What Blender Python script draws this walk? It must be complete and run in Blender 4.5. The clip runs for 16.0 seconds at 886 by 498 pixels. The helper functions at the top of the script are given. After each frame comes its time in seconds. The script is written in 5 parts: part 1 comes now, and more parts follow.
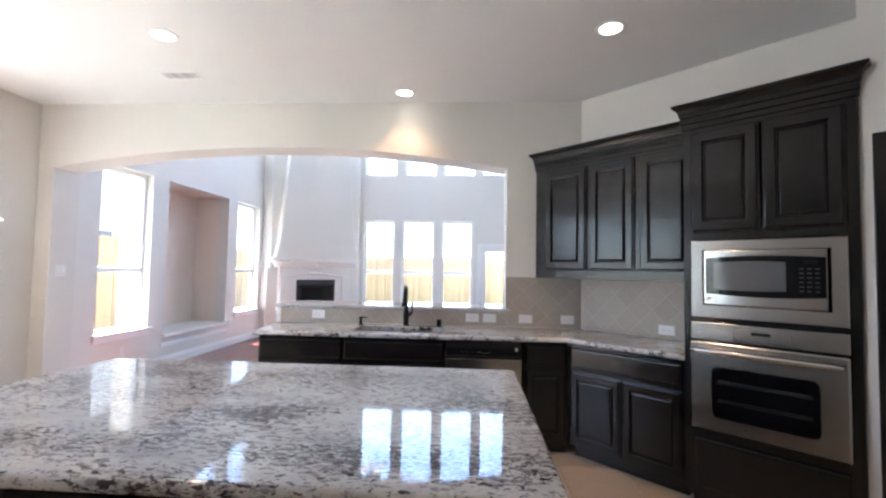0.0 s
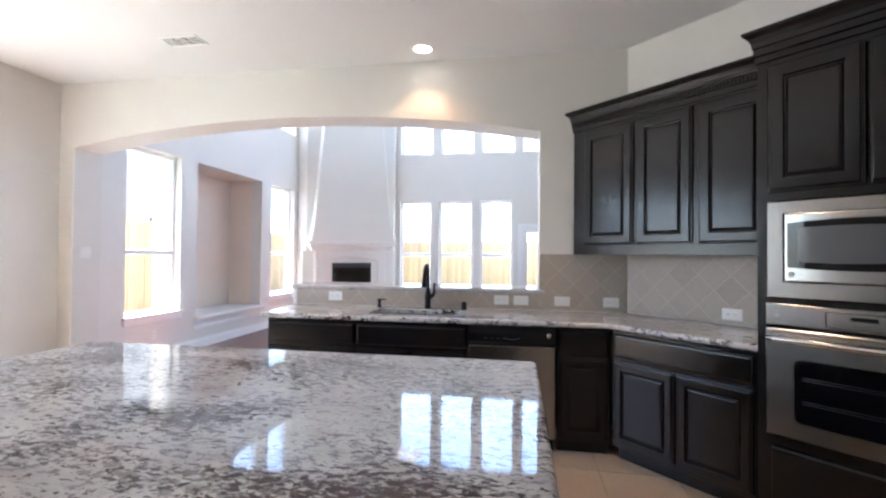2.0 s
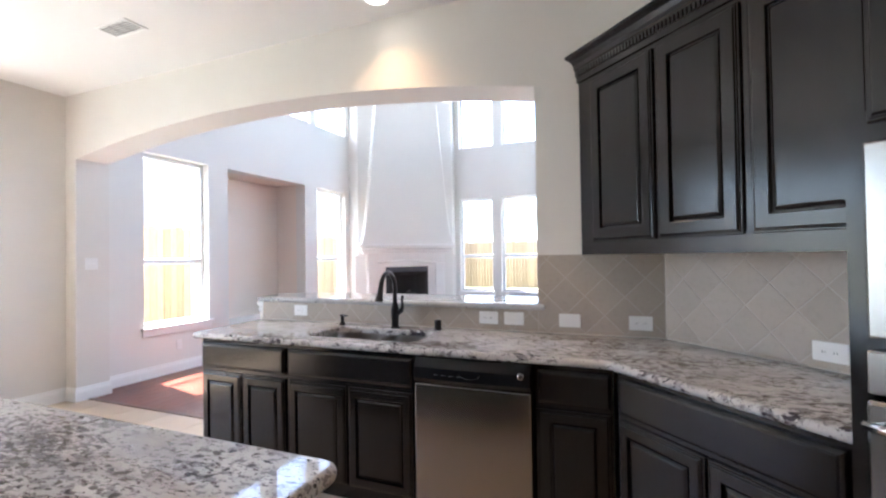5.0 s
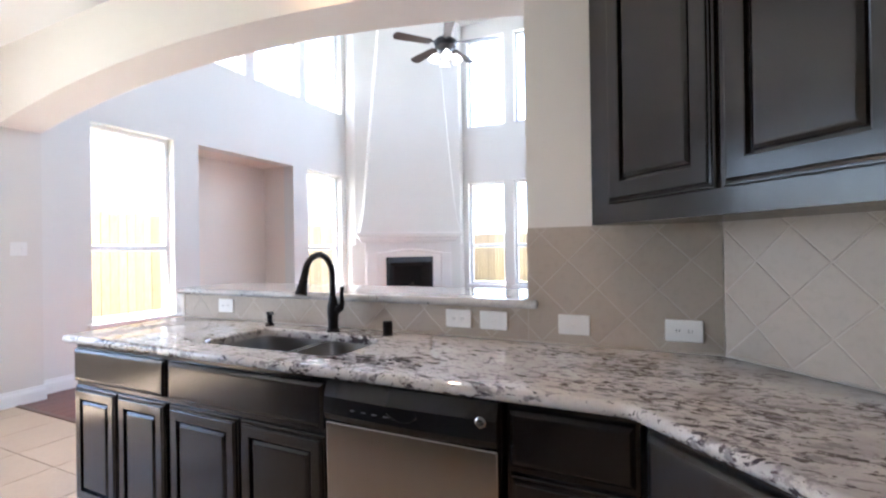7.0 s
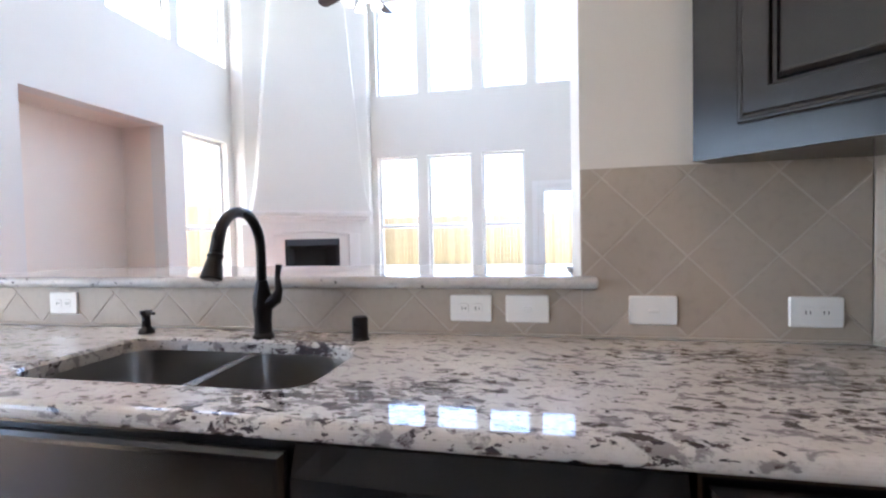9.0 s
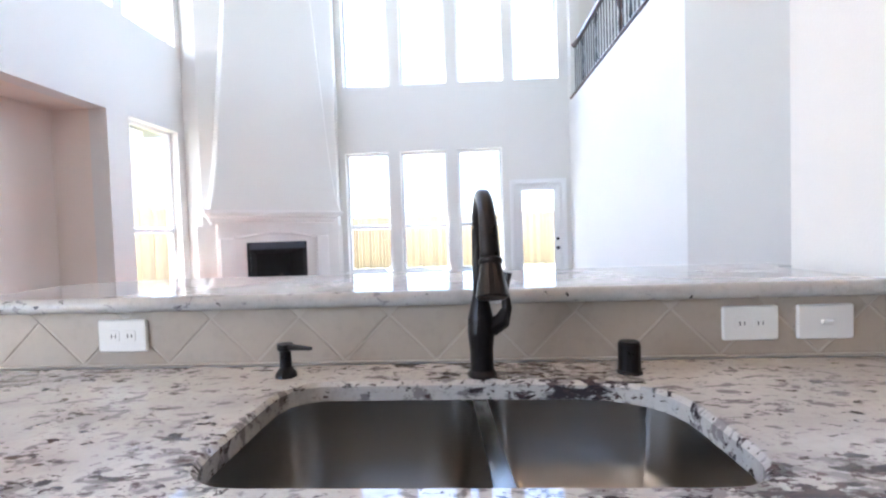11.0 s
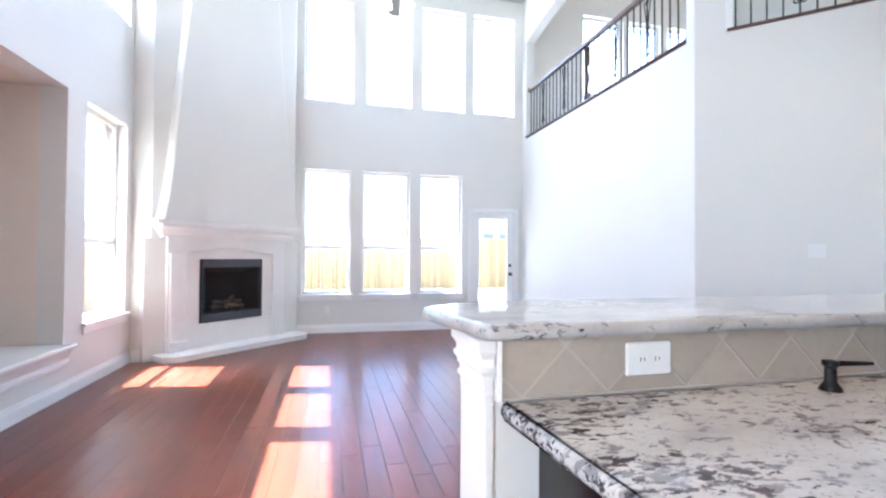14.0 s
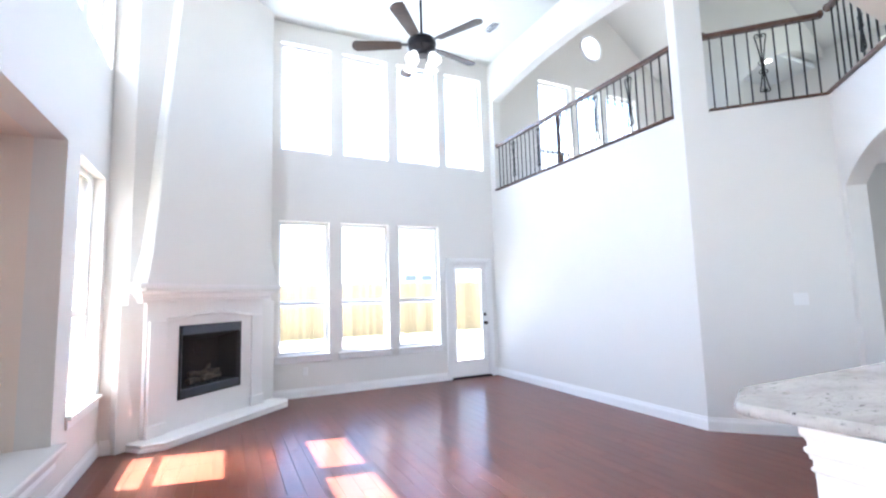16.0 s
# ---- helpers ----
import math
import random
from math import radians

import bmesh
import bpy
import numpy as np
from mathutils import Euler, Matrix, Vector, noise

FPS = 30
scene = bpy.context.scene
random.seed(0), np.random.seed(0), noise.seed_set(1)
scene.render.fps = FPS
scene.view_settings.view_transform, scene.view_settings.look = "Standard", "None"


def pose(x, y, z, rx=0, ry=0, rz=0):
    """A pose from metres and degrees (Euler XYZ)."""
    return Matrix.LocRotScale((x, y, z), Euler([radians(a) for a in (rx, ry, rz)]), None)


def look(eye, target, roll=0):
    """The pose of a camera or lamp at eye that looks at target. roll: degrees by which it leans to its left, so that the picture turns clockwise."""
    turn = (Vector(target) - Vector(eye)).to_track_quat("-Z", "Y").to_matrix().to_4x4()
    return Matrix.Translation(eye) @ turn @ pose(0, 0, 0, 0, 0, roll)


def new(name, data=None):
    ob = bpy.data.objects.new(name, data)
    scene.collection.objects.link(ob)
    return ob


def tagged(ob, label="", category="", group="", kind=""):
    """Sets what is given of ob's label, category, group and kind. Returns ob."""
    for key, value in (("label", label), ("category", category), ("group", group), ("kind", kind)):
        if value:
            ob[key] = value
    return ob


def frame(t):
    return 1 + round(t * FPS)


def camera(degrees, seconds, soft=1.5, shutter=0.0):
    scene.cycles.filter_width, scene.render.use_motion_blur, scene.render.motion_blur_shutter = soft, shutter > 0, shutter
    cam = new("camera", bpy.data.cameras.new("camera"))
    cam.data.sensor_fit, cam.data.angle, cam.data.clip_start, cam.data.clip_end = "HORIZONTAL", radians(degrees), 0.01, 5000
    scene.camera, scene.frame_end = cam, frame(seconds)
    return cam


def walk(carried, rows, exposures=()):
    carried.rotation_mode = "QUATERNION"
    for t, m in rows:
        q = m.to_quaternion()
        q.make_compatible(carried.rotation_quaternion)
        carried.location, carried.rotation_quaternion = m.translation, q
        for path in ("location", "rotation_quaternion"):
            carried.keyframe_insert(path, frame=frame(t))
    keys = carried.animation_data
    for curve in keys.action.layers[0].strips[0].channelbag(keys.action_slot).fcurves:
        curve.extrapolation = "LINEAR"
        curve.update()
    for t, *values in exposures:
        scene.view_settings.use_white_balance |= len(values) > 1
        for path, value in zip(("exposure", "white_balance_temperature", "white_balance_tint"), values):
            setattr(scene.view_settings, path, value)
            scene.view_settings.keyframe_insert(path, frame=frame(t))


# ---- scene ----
cam = camera(88.5, 16.0, soft=2.3)
PATH = [
    (0, (0.336, 0.639, 1.425), (0.208, 2.633, 1.521), 1.0),
    (0.5, (0.354, 0.67, 1.422), (0.199, 2.661, 1.514), 0.3),
    (1, (0.399, 0.766, 1.403), (0.216, 2.755, 1.493), -0.5),
    (1.5, (0.449, 0.922, 1.363), (0.226, 2.909, 1.416), -0.2),
    (2, (0.491, 1.085, 1.361), (0.16, 3.057, 1.389), 0.5),
    (2.5, (0.585, 1.242, 1.38), (0.145, 3.193, 1.393), 0.8),
    (3, (0.729, 1.4, 1.394), (0.184, 3.324, 1.395), 0.9),
    (3.5, (0.85, 1.555, 1.39), (0.276, 3.471, 1.392), 1.1),
    (4, (0.967, 1.753, 1.387), (0.382, 3.666, 1.386), 0.8),
    (4.5, (1.074, 1.967, 1.384), (0.421, 3.857, 1.386), 0.2),
    (5, (1.188, 2.181, 1.381), (0.419, 4.027, 1.413), -0.9),
    (5.2, (1.218, 2.262, 1.38), (0.399, 4.087, 1.416), -1.3),
    (7.5, (1.077, 3.283, 1.254), (0.216, 5.088, 1.253), -0.9),
    (8, (0.931, 3.419, 1.223), (0.189, 5.276, 1.194), -1.0),
    (10.3, (-0.005, 3.807, 1.205), (-0.176, 5.799, 1.141), -2.3),
    (10.5, (-0.085, 3.83, 1.213), (-0.251, 5.822, 1.148), -2.6),
    (11, (-0.287, 3.879, 1.213), (-0.391, 5.876, 1.148), -1.8),
    (11.5, (-0.505, 3.892, 1.222), (-0.541, 5.891, 1.157), -1.6),
    (12, (-0.706, 3.901, 1.209), (-0.604, 5.898, 1.169), -1.2),
    (12.5, (-0.935, 3.908, 1.204), (-0.727, 5.897, 1.189), -0.9),
    (13, (-1.191, 3.928, 1.214), (-0.881, 5.904, 1.211), -0.6),
    (13.5, (-1.545, 3.939, 1.228), (-1.128, 5.895, 1.248), 0.3),
    (14, (-1.857, 4.0, 1.229), (-1.375, 5.941, 1.263), 0.4),
    (14.5, (-2.214, 4.077, 1.281), (-1.63, 5.989, 1.353), -0.1),
    (15, (-2.514, 4.179, 1.315), (-1.877, 6.07, 1.446), 0.3),
    (15.5, (-2.774, 4.325, 1.348), (-2.044, 6.18, 1.515), -0.1),
    (16, (-2.975, 4.397, 1.428), (-2.118, 6.192, 1.633), -1.6),
]
EXPOSURES = [(0.0, 3.37, 5520, 12), (5.0, 3.51, 5610, 12), (8.0, 3.58, 5630, 13), (11.0, 3.57, 5580, 12), (16.0, 3.6, 5570, 11)]
walk(cam, [(t, look(eye, target, roll)) for t, eye, target, roll in PATH], EXPOSURES)

# ---- world, sun and large lights ----
SUN_WAY = Vector((1.0, -0.21, -2.06)).normalized()
world = bpy.data.worlds.new("sky")
scene.world = world
world.use_nodes = True
wn = world.node_tree.nodes
sky = wn.new("ShaderNodeTexSky")
sky.sky_type, sky.sun_disc = "NISHITA", False
sky.sun_elevation = math.asin(-SUN_WAY.z)
sky.sun_rotation = math.atan2(-SUN_WAY.x, -SUN_WAY.y)
world.node_tree.links.new(sky.outputs[0], wn["Background"].inputs[0])
wn["Background"].inputs[1].default_value = 0.085

sun_data = bpy.data.lights.new("sun", "SUN")
sun_data.energy, sun_data.angle, sun_data.color = 5.0, radians(0.5), (1.0, 0.94, 0.84)
sun_lamp = new("sun", sun_data)
sun_lamp.matrix_world = look((0, 0, 20), Vector((0, 0, 20)) + SUN_WAY)


def window_light(eye, target, width, height, watts, color=(0.86, 0.92, 1.0)):
    """Sky light entering through one group of window openings."""
    d = bpy.data.lights.new("window_light", "AREA")
    d.shape, d.size, d.size_y, d.energy, d.color = "RECTANGLE", width, height, watts, color
    ob = new("window_light", d)
    ob.matrix_world = look(eye, target)
    return ob


K = 0.033
for cx in (-1.89, -0.93, 0.01, 0.92):
    window_light((cx, 11.72, 4.59), (cx, 0, 4.59), 0.74, 1.68, 56 * K, (0.58, 0.74, 1.0))
for cy, cz, hh in ((7.25, 4.74, 1.8), (8.28, 4.74, 1.8), (9.33, 4.74, 1.8)):
    window_light((-4.29, cy, cz), (10, cy, cz), 0.82, hh, 38 * K, (0.76, 0.86, 1.0))
window_light((4.0, 11.72, 4.7), (4.0, 0, 4.7), 2.6, 1.9, 115 * K)
# unseen hall window light, added so the hall arch is not dark
window_light((5.33, 6.3, 1.7), (0, 6.3, 1.7), 0.9, 1.5, 70 * K)
# unseen breakfast window, added to light the kitchen from the left
window_light((-4.2, 2.45, 1.6), (5, 2.45, 1.6), 2.5, 1.75, 88 * K)
# fill light for the loft landing, from an assumed window out of view
window_light((7.12, 7.1, 4.8), (0, 7.1, 4.8), 1.3, 1.5, 75 * K)

# ---- materials ----


def material(name, color, rough=0.5, metal=0.0, spec=0.5, coat=0.0):
    m = bpy.data.materials.new(name)
    m.use_nodes = True
    b = m.node_tree.nodes["Principled BSDF"]
    b.inputs["Base Color"].default_value = (*color, 1)
    b.inputs["Roughness"].default_value = rough
    b.inputs["Metallic"].default_value = metal
    b.inputs["Specular IOR Level"].default_value = spec
    b.inputs["Coat Weight"].default_value = coat
    b.inputs["Coat Roughness"].default_value = 0.06
    return m


def nodes_of(m):
    t = m.node_tree
    return t.nodes, t.links, t.nodes["Principled BSDF"]


def coords(m, scale=(1, 1, 1), turn=(0, 0, 0)):
    n, l, _ = nodes_of(m)
    tc, mp = n.new("ShaderNodeTexCoord"), n.new("ShaderNodeMapping")
    mp.inputs["Scale"].default_value = scale
    mp.inputs["Rotation"].default_value = [radians(a) for a in turn]
    l.new(tc.outputs["Object"], mp.inputs[0])
    return mp.outputs[0]


def noise_of(m, vec, scale, detail=4.0, rough=0.55, distort=0.0):
    n, l, _ = nodes_of(m)
    t = n.new("ShaderNodeTexNoise")
    t.inputs["Scale"].default_value, t.inputs["Detail"].default_value = scale, detail
    t.inputs["Roughness"].default_value, t.inputs["Distortion"].default_value = rough, distort
    l.new(vec, t.inputs["Vector"])
    return t.outputs["Fac"]


def ramp_of(m, fac, *stops):
    n, l, _ = nodes_of(m)
    r = n.new("ShaderNodeValToRGB")
    while len(r.color_ramp.elements) < len(stops):
        r.color_ramp.elements.new(0.5)
    for e, (p, c) in zip(r.color_ramp.elements, stops):
        e.position, e.color = p, (*c, 1)
    l.new(fac, r.inputs[0])
    return r.outputs[0]


def mix_of(m, fac, a, b, mode="MIX"):
    n, l, _ = nodes_of(m)
    x = n.new("ShaderNodeMix")
    x.data_type, x.blend_type = "RGBA", mode
    for sock, v in ((x.inputs[0], fac), (x.inputs[6], a), (x.inputs[7], b)):
        if isinstance(v, (int, float)):
            sock.default_value = v
        elif isinstance(v, tuple):
            sock.default_value = (*v, 1)
        else:
            l.new(v, sock)
    return x.outputs[2]


def bump_of(m, height, strength, distance=0.01):
    n, l, b = nodes_of(m)
    u = n.new("ShaderNodeBump")
    u.inputs["Strength"].default_value, u.inputs["Distance"].default_value = strength, distance
    l.new(height, u.inputs["Height"])
    l.new(u.outputs[0], b.inputs["Normal"])


def colour(m, out):
    n, l, b = nodes_of(m)
    l.new(out, b.inputs["Base Color"])


def rough_of(m, fac, lo, hi):
    n, l, b = nodes_of(m)
    r = n.new("ShaderNodeMapRange")
    r.inputs["To Min"].default_value, r.inputs["To Max"].default_value = lo, hi
    l.new(fac, r.inputs[0])
    l.new(r.outputs[0], b.inputs["Roughness"])


def plaster(name, c, d):
    """Painted orange-peel drywall: faint mottling and fine relief."""
    m = material(name, c, 0.62, 0, 0.35)
    v = coords(m)
    colour(m, mix_of(m, noise_of(m, v, 1.1, 3), c, d))
    bump_of(m, noise_of(m, v, 130, 2), 0.12, 0.004)
    return m


M_WALL = plaster("greige_wall_paint", (0.72, 0.69, 0.645), (0.75, 0.722, 0.68))
M_WALL_LIV = plaster("pale_wall_paint", (0.745, 0.728, 0.69), (0.775, 0.757, 0.72))
M_CEIL = plaster("ceiling_paint", (0.78, 0.775, 0.765), (0.81, 0.805, 0.795))
# darker, creamier copy of M_CEIL, toned down for the high ceiling
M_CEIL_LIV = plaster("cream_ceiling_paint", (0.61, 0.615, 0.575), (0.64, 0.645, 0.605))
M_NICHE = plaster("tan_niche_paint", (0.82, 0.725, 0.635), (0.84, 0.75, 0.665))

M_TRIM = material("white_trim_enamel", (0.86, 0.855, 0.845), 0.32)
bump_of(M_TRIM, noise_of(M_TRIM, coords(M_TRIM), 40, 3), 0.04, 0.004)
M_STONE = material("white_cast_stone", (0.82, 0.8, 0.78), 0.55)
_v = coords(M_STONE)
colour(M_STONE, mix_of(M_STONE, noise_of(M_STONE, _v, 6, 5), (0.78, 0.755, 0.73), (0.84, 0.825, 0.81)))
bump_of(M_STONE, noise_of(M_STONE, _v, 70, 4), 0.15, 0.004)


def granite(name, turn, sparse=0.0, fine=1.0):
    """White granite: cloudy cream ground, grey veils, elongated charcoal and wine-coloured flecks."""
    m = material(name, (0.7, 0.68, 0.65), 0.05, 0, 0.42, 0.0)
    v1, v2, v3 = coords(m, (1.0, 1.75, 1.5), (0, 0, turn)), coords(m, (1.0, 1.9, 2), (0, 0, turn + 8)), coords(m)
    ground = ramp_of(m, noise_of(m, v1, 3.2, 6, 0.62), (0.3, (0.34, 0.336, 0.34)), (0.46, (0.48, 0.477, 0.475)), (0.7, (0.59, 0.588, 0.58)))
    ground = mix_of(m, ramp_of(m, noise_of(m, v3, 60, 3, 0.7), (0.5, (0, 0, 0)), (0.68, (0.55, 0.55, 0.55))), ground, (0.4, 0.39, 0.39))
    tan = ramp_of(m, noise_of(m, v1, 5.0, 4, 0.6), (0.6, (0, 0, 0)), (0.74, (0.3, 0.3, 0.3)))
    ground = mix_of(m, tan, ground, (0.52, 0.44, 0.36))
    cluster = noise_of(m, v1, 2.3, 3, 0.55)
    n, l, b = nodes_of(m)

    def flecks(vec, scale, lo, hi, pull):
        f = noise_of(m, vec, scale, 4, 0.62, 0.35)
        add = n.new("ShaderNodeMath")
        add.operation = "MULTIPLY_ADD"
        add.inputs[1].default_value = pull
        l.new(cluster, add.inputs[0])
        l.new(f, add.inputs[2])
        return ramp_of(m, add.outputs[0], (lo, (0, 0, 0)), (hi, (1, 1, 1)))

    c = mix_of(m, flecks(v1, 24 * fine, 0.735 + sparse, 0.80 + sparse, 0.42), ground, (0.24, 0.235, 0.245))
    c = mix_of(m, flecks(v2, 27 * fine, 0.78 + sparse, 0.82 + sparse, 0.42), c, (0.045, 0.04, 0.048))
    c = mix_of(m, flecks(v2, 48 * fine, 0.80 + sparse, 0.85 + sparse, 0.40), c, (0.08, 0.06, 0.065))
    colour(m, c)
    rough_of(m, noise_of(m, v3, 25, 3), 0.02, 0.06)
    return m


M_GRANITE = granite("speckled_white_granite", 12, 0.01, 0.85)
M_GRANITE_BAR = granite("pale_streaked_granite", 6, 0.09)
M_GRANITE_ISLAND = granite("densely_flecked_granite", 14, -0.012, 1.15)

M_CAB = material("espresso_cabinet_paint", (0.010, 0.0085, 0.0085), 0.2, 0, 0.4, 0.0)
_v = coords(M_CAB, (9, 9, 0.8))
colour(M_CAB, mix_of(M_CAB, noise_of(M_CAB, _v, 6, 5), (0.005, 0.0043, 0.0043), (0.011, 0.0094, 0.0092)))
rough_of(M_CAB, noise_of(M_CAB, coords(M_CAB), 5, 3), 0.15, 0.22)
bump_of(M_CAB, noise_of(M_CAB, _v, 22, 3), 0.025, 0.002)


def brushed(name, c, rough, stretch):
    m = material(name, c, rough, 1.0)
    v = coords(m, stretch)
    g = noise_of(m, v, 9, 2, 0.5)
    colour(m, mix_of(m, g, tuple(a * 0.985 for a in c), tuple(min(1, a * 1.015) for a in c)))
    rough_of(m, noise_of(m, coords(m), 2.5, 2, 0.5), rough - 0.02, rough + 0.03)
    return m


M_STEEL = brushed("brushed_stainless_steel", (0.33, 0.322, 0.31), 0.24, (0.3, 9, 9))
M_POLISH = brushed("polished_handle_steel", (0.6, 0.59, 0.57), 0.12, (0.3, 9, 9))
M_SINK = brushed("satin_sink_steel", (0.36, 0.345, 0.33), 0.28, (0.3, 9, 9))
M_BLACKGLASS = material("black_oven_glass", (0.004, 0.004, 0.005), 0.05, 0, 0.35)
M_BLACKPLASTIC = material("black_gloss_plastic", (0.008, 0.008, 0.009), 0.2, 0, 0.28)
bump_of(M_BLACKPLASTIC, noise_of(M_BLACKPLASTIC, coords(M_BLACKPLASTIC), 90, 2), 0.03, 0.002)
M_GREY_WINDOW = material("grey_mesh_oven_window", (0.11, 0.115, 0.12), 0.12)
M_LCD = material("dark_display", (0.01, 0.014, 0.012), 0.1)
M_KEYS = material("dim_printed_keys", (0.02, 0.02, 0.021), 0.5)
M_MARK = material("grey_printed_marks", (0.045, 0.045, 0.048), 0.5)
M_BRONZE = material("oil_rubbed_bronze", (0.022, 0.02, 0.022), 0.3, 0.7)
rough_of(M_BRONZE, noise_of(M_BRONZE, coords(M_BRONZE), 30, 3), 0.2, 0.42)
M_IRON = material("black_wrought_iron", (0.02, 0.019, 0.019), 0.5, 0.4)
bump_of(M_IRON, noise_of(M_IRON, coords(M_IRON), 60, 3), 0.2, 0.003)
M_PLATE = material("white_switch_plastic", (0.82, 0.815, 0.8), 0.35)
M_SLOT = material("dark_slot", (0.03, 0.03, 0.03), 0.6)
M_FIREBOX = material("firebox_black_metal", (0.01, 0.0105, 0.012), 0.45, 0.2)
M_LOUVRE = material("blue_grey_louvre_metal", (0.06, 0.066, 0.08), 0.35, 0.4)
M_FIREBRICK = material("dark_refractory_panel", (0.012, 0.0115, 0.011), 0.9)
bump_of(M_FIREBRICK, noise_of(M_FIREBRICK, coords(M_FIREBRICK), 30, 4), 0.5, 0.01)
M_LOG = material("ceramic_log", (0.3, 0.23, 0.17), 0.9)
_v = coords(M_LOG, (1, 6, 6))
colour(M_LOG, ramp_of(M_LOG, noise_of(M_LOG, _v, 6, 5), (0.35, (0.015, 0.012, 0.01)), (0.72, (0.13, 0.1, 0.075))))
bump_of(M_LOG, noise_of(M_LOG, _v, 18, 4), 0.7, 0.01)


def wood(name, dark, light, along, rough, coat, vary=0.35, bump=0.04, grain=(7, 6, 0.62, 0.4)):
    """Stained wood with streaks along one axis; each board differs a little."""
    m = material(name, light, rough, 0, 0.5, coat)
    n, l, b = nodes_of(m)
    info = n.new("ShaderNodeObjectInfo")
    tc, add, mp = n.new("ShaderNodeTexCoord"), n.new("ShaderNodeVectorMath"), n.new("ShaderNodeMapping")
    add.operation = "ADD"
    mul = n.new("ShaderNodeMath")
    mul.operation = "MULTIPLY"
    mul.inputs[1].default_value = 37.0
    l.new(info.outputs["Random"], mul.inputs[0])
    l.new(tc.outputs["Object"], add.inputs[0])
    l.new(mul.outputs[0], add.inputs[1])
    l.new(add.outputs[0], mp.inputs[0])
    mp.inputs["Scale"].default_value = along
    g = noise_of(m, mp.outputs[0], *grain)
    c = ramp_of(m, g, (0.3, dark), (0.72, light))
    shade = ramp_of(m, info.outputs["Random"], (0.0, (1 - vary,) * 3), (1.0, (1.0, 1.0, 1.0)))
    c = mix_of(m, 1.0, c, shade, "MULTIPLY")
    colour(m, c)
    rough_of(m, noise_of(m, tc.outputs["Object"], 2.5, 1), rough - 0.01, rough + 0.02)
    if bump:
        bump_of(m, g, bump, 0.002)
    return m


M_FLOORWOOD = wood("mahogany_floor_board", (0.132, 0.035, 0.02), (0.165, 0.046, 0.026), (6, 0.9, 6), 0.3, 0.22, 0.14, 0.0, (2.5, 2, 0.4, 0.0))
nodes_of(M_FLOORWOOD)[2].inputs["Specular IOR Level"].default_value = 0.28
nodes_of(M_FLOORWOOD)[2].inputs["Coat Roughness"].default_value = 0.15
M_RAILWOOD = wood("stained_rail_wood", (0.07, 0.026, 0.014), (0.16, 0.07, 0.038), (3, 3, 3), 0.32, 0.2, 0.1)
M_BLADE = wood("walnut_fan_blade", (0.03, 0.016, 0.01), (0.075, 0.04, 0.025), (2, 8, 8), 0.4, 0.1, 0.1)
M_FENCE = wood("cedar_fence_board", (0.42, 0.29, 0.17), (0.56, 0.41, 0.26), (6, 6, 0.7), 0.8, 0, 0.3)


def tile_mat(name, a, b, rough, coat):
    m = material(name, a, rough, 0, 0.5, coat)
    n, l, _ = nodes_of(m)
    info = n.new("ShaderNodeObjectInfo")
    v = coords(m)
    c = mix_of(m, noise_of(m, v, 5, 5, 0.6), a, b)
    c = mix_of(m, ramp_of(m, noise_of(m, v, 38, 4), (0.5, (0, 0, 0)), (0.75, (0.35, 0.35, 0.35))), c, tuple(x * 0.8 for x in a))
    c = mix_of(m, 1.0, c, ramp_of(m, info.outputs["Random"], (0, (0.92, 0.91, 0.9)), (1, (1, 1, 1))), "MULTIPLY")
    colour(m, c)
    rough_of(m, noise_of(m, v, 14, 4), rough - 0.06, rough + 0.08)
    bump_of(m, noise_of(m, v, 24, 4), 0.06, 0.003)
    return m


M_BSTILE = tile_mat("taupe_backsplash_tile", (0.42, 0.363, 0.3), (0.47, 0.412, 0.348), 0.46, 0.0)
M_GROUT = material("pale_grout", (0.5, 0.455, 0.395), 0.9)
bump_of(M_GROUT, noise_of(M_GROUT, coords(M_GROUT), 200, 2), 0.3, 0.002)
M_FLOORTILE = tile_mat("tan_floor_tile", (0.5, 0.38, 0.27), (0.58, 0.46, 0.34), 0.35, 0.0)
M_FGROUT = material("floor_grout", (0.4, 0.33, 0.26), 0.9)
M_CONCRETE = material("patio_concrete", (0.5, 0.49, 0.46), 0.85)
colour(M_CONCRETE, mix_of(M_CONCRETE, noise_of(M_CONCRETE, coords(M_CONCRETE), 2, 6), (0.44, 0.43, 0.4), (0.56, 0.55, 0.52)))
M_GRASS = material("dry_lawn", (0.12, 0.13, 0.05), 0.9)
colour(M_GRASS, mix_of(M_GRASS, noise_of(M_GRASS, coords(M_GRASS), 1.3, 6), (0.09, 0.11, 0.04), (0.24, 0.22, 0.1)))
M_SIDING = material("cream_siding", (0.62, 0.6, 0.55), 0.8)
bump_of(M_SIDING, noise_of(M_SIDING, coords(M_SIDING, (1, 1, 9)), 4, 2), 0.3, 0.01)
M_ROOF = material("grey_shingle", (0.16, 0.16, 0.17), 0.9)
colour(M_ROOF, mix_of(M_ROOF, noise_of(M_ROOF, coords(M_ROOF), 14, 4), (0.24, 0.24, 0.25), (0.36, 0.36, 0.37)))
M_GLASSDARK = material("neighbour_pane", (0.2, 0.21, 0.23), 0.12)

M_GLASS = material("clear_window_glass", (1, 1, 1), 0.0)
nodes_of(M_GLASS)[2].inputs["Transmission Weight"].default_value = 1.0
nodes_of(M_GLASS)[2].inputs["IOR"].default_value = 1.08


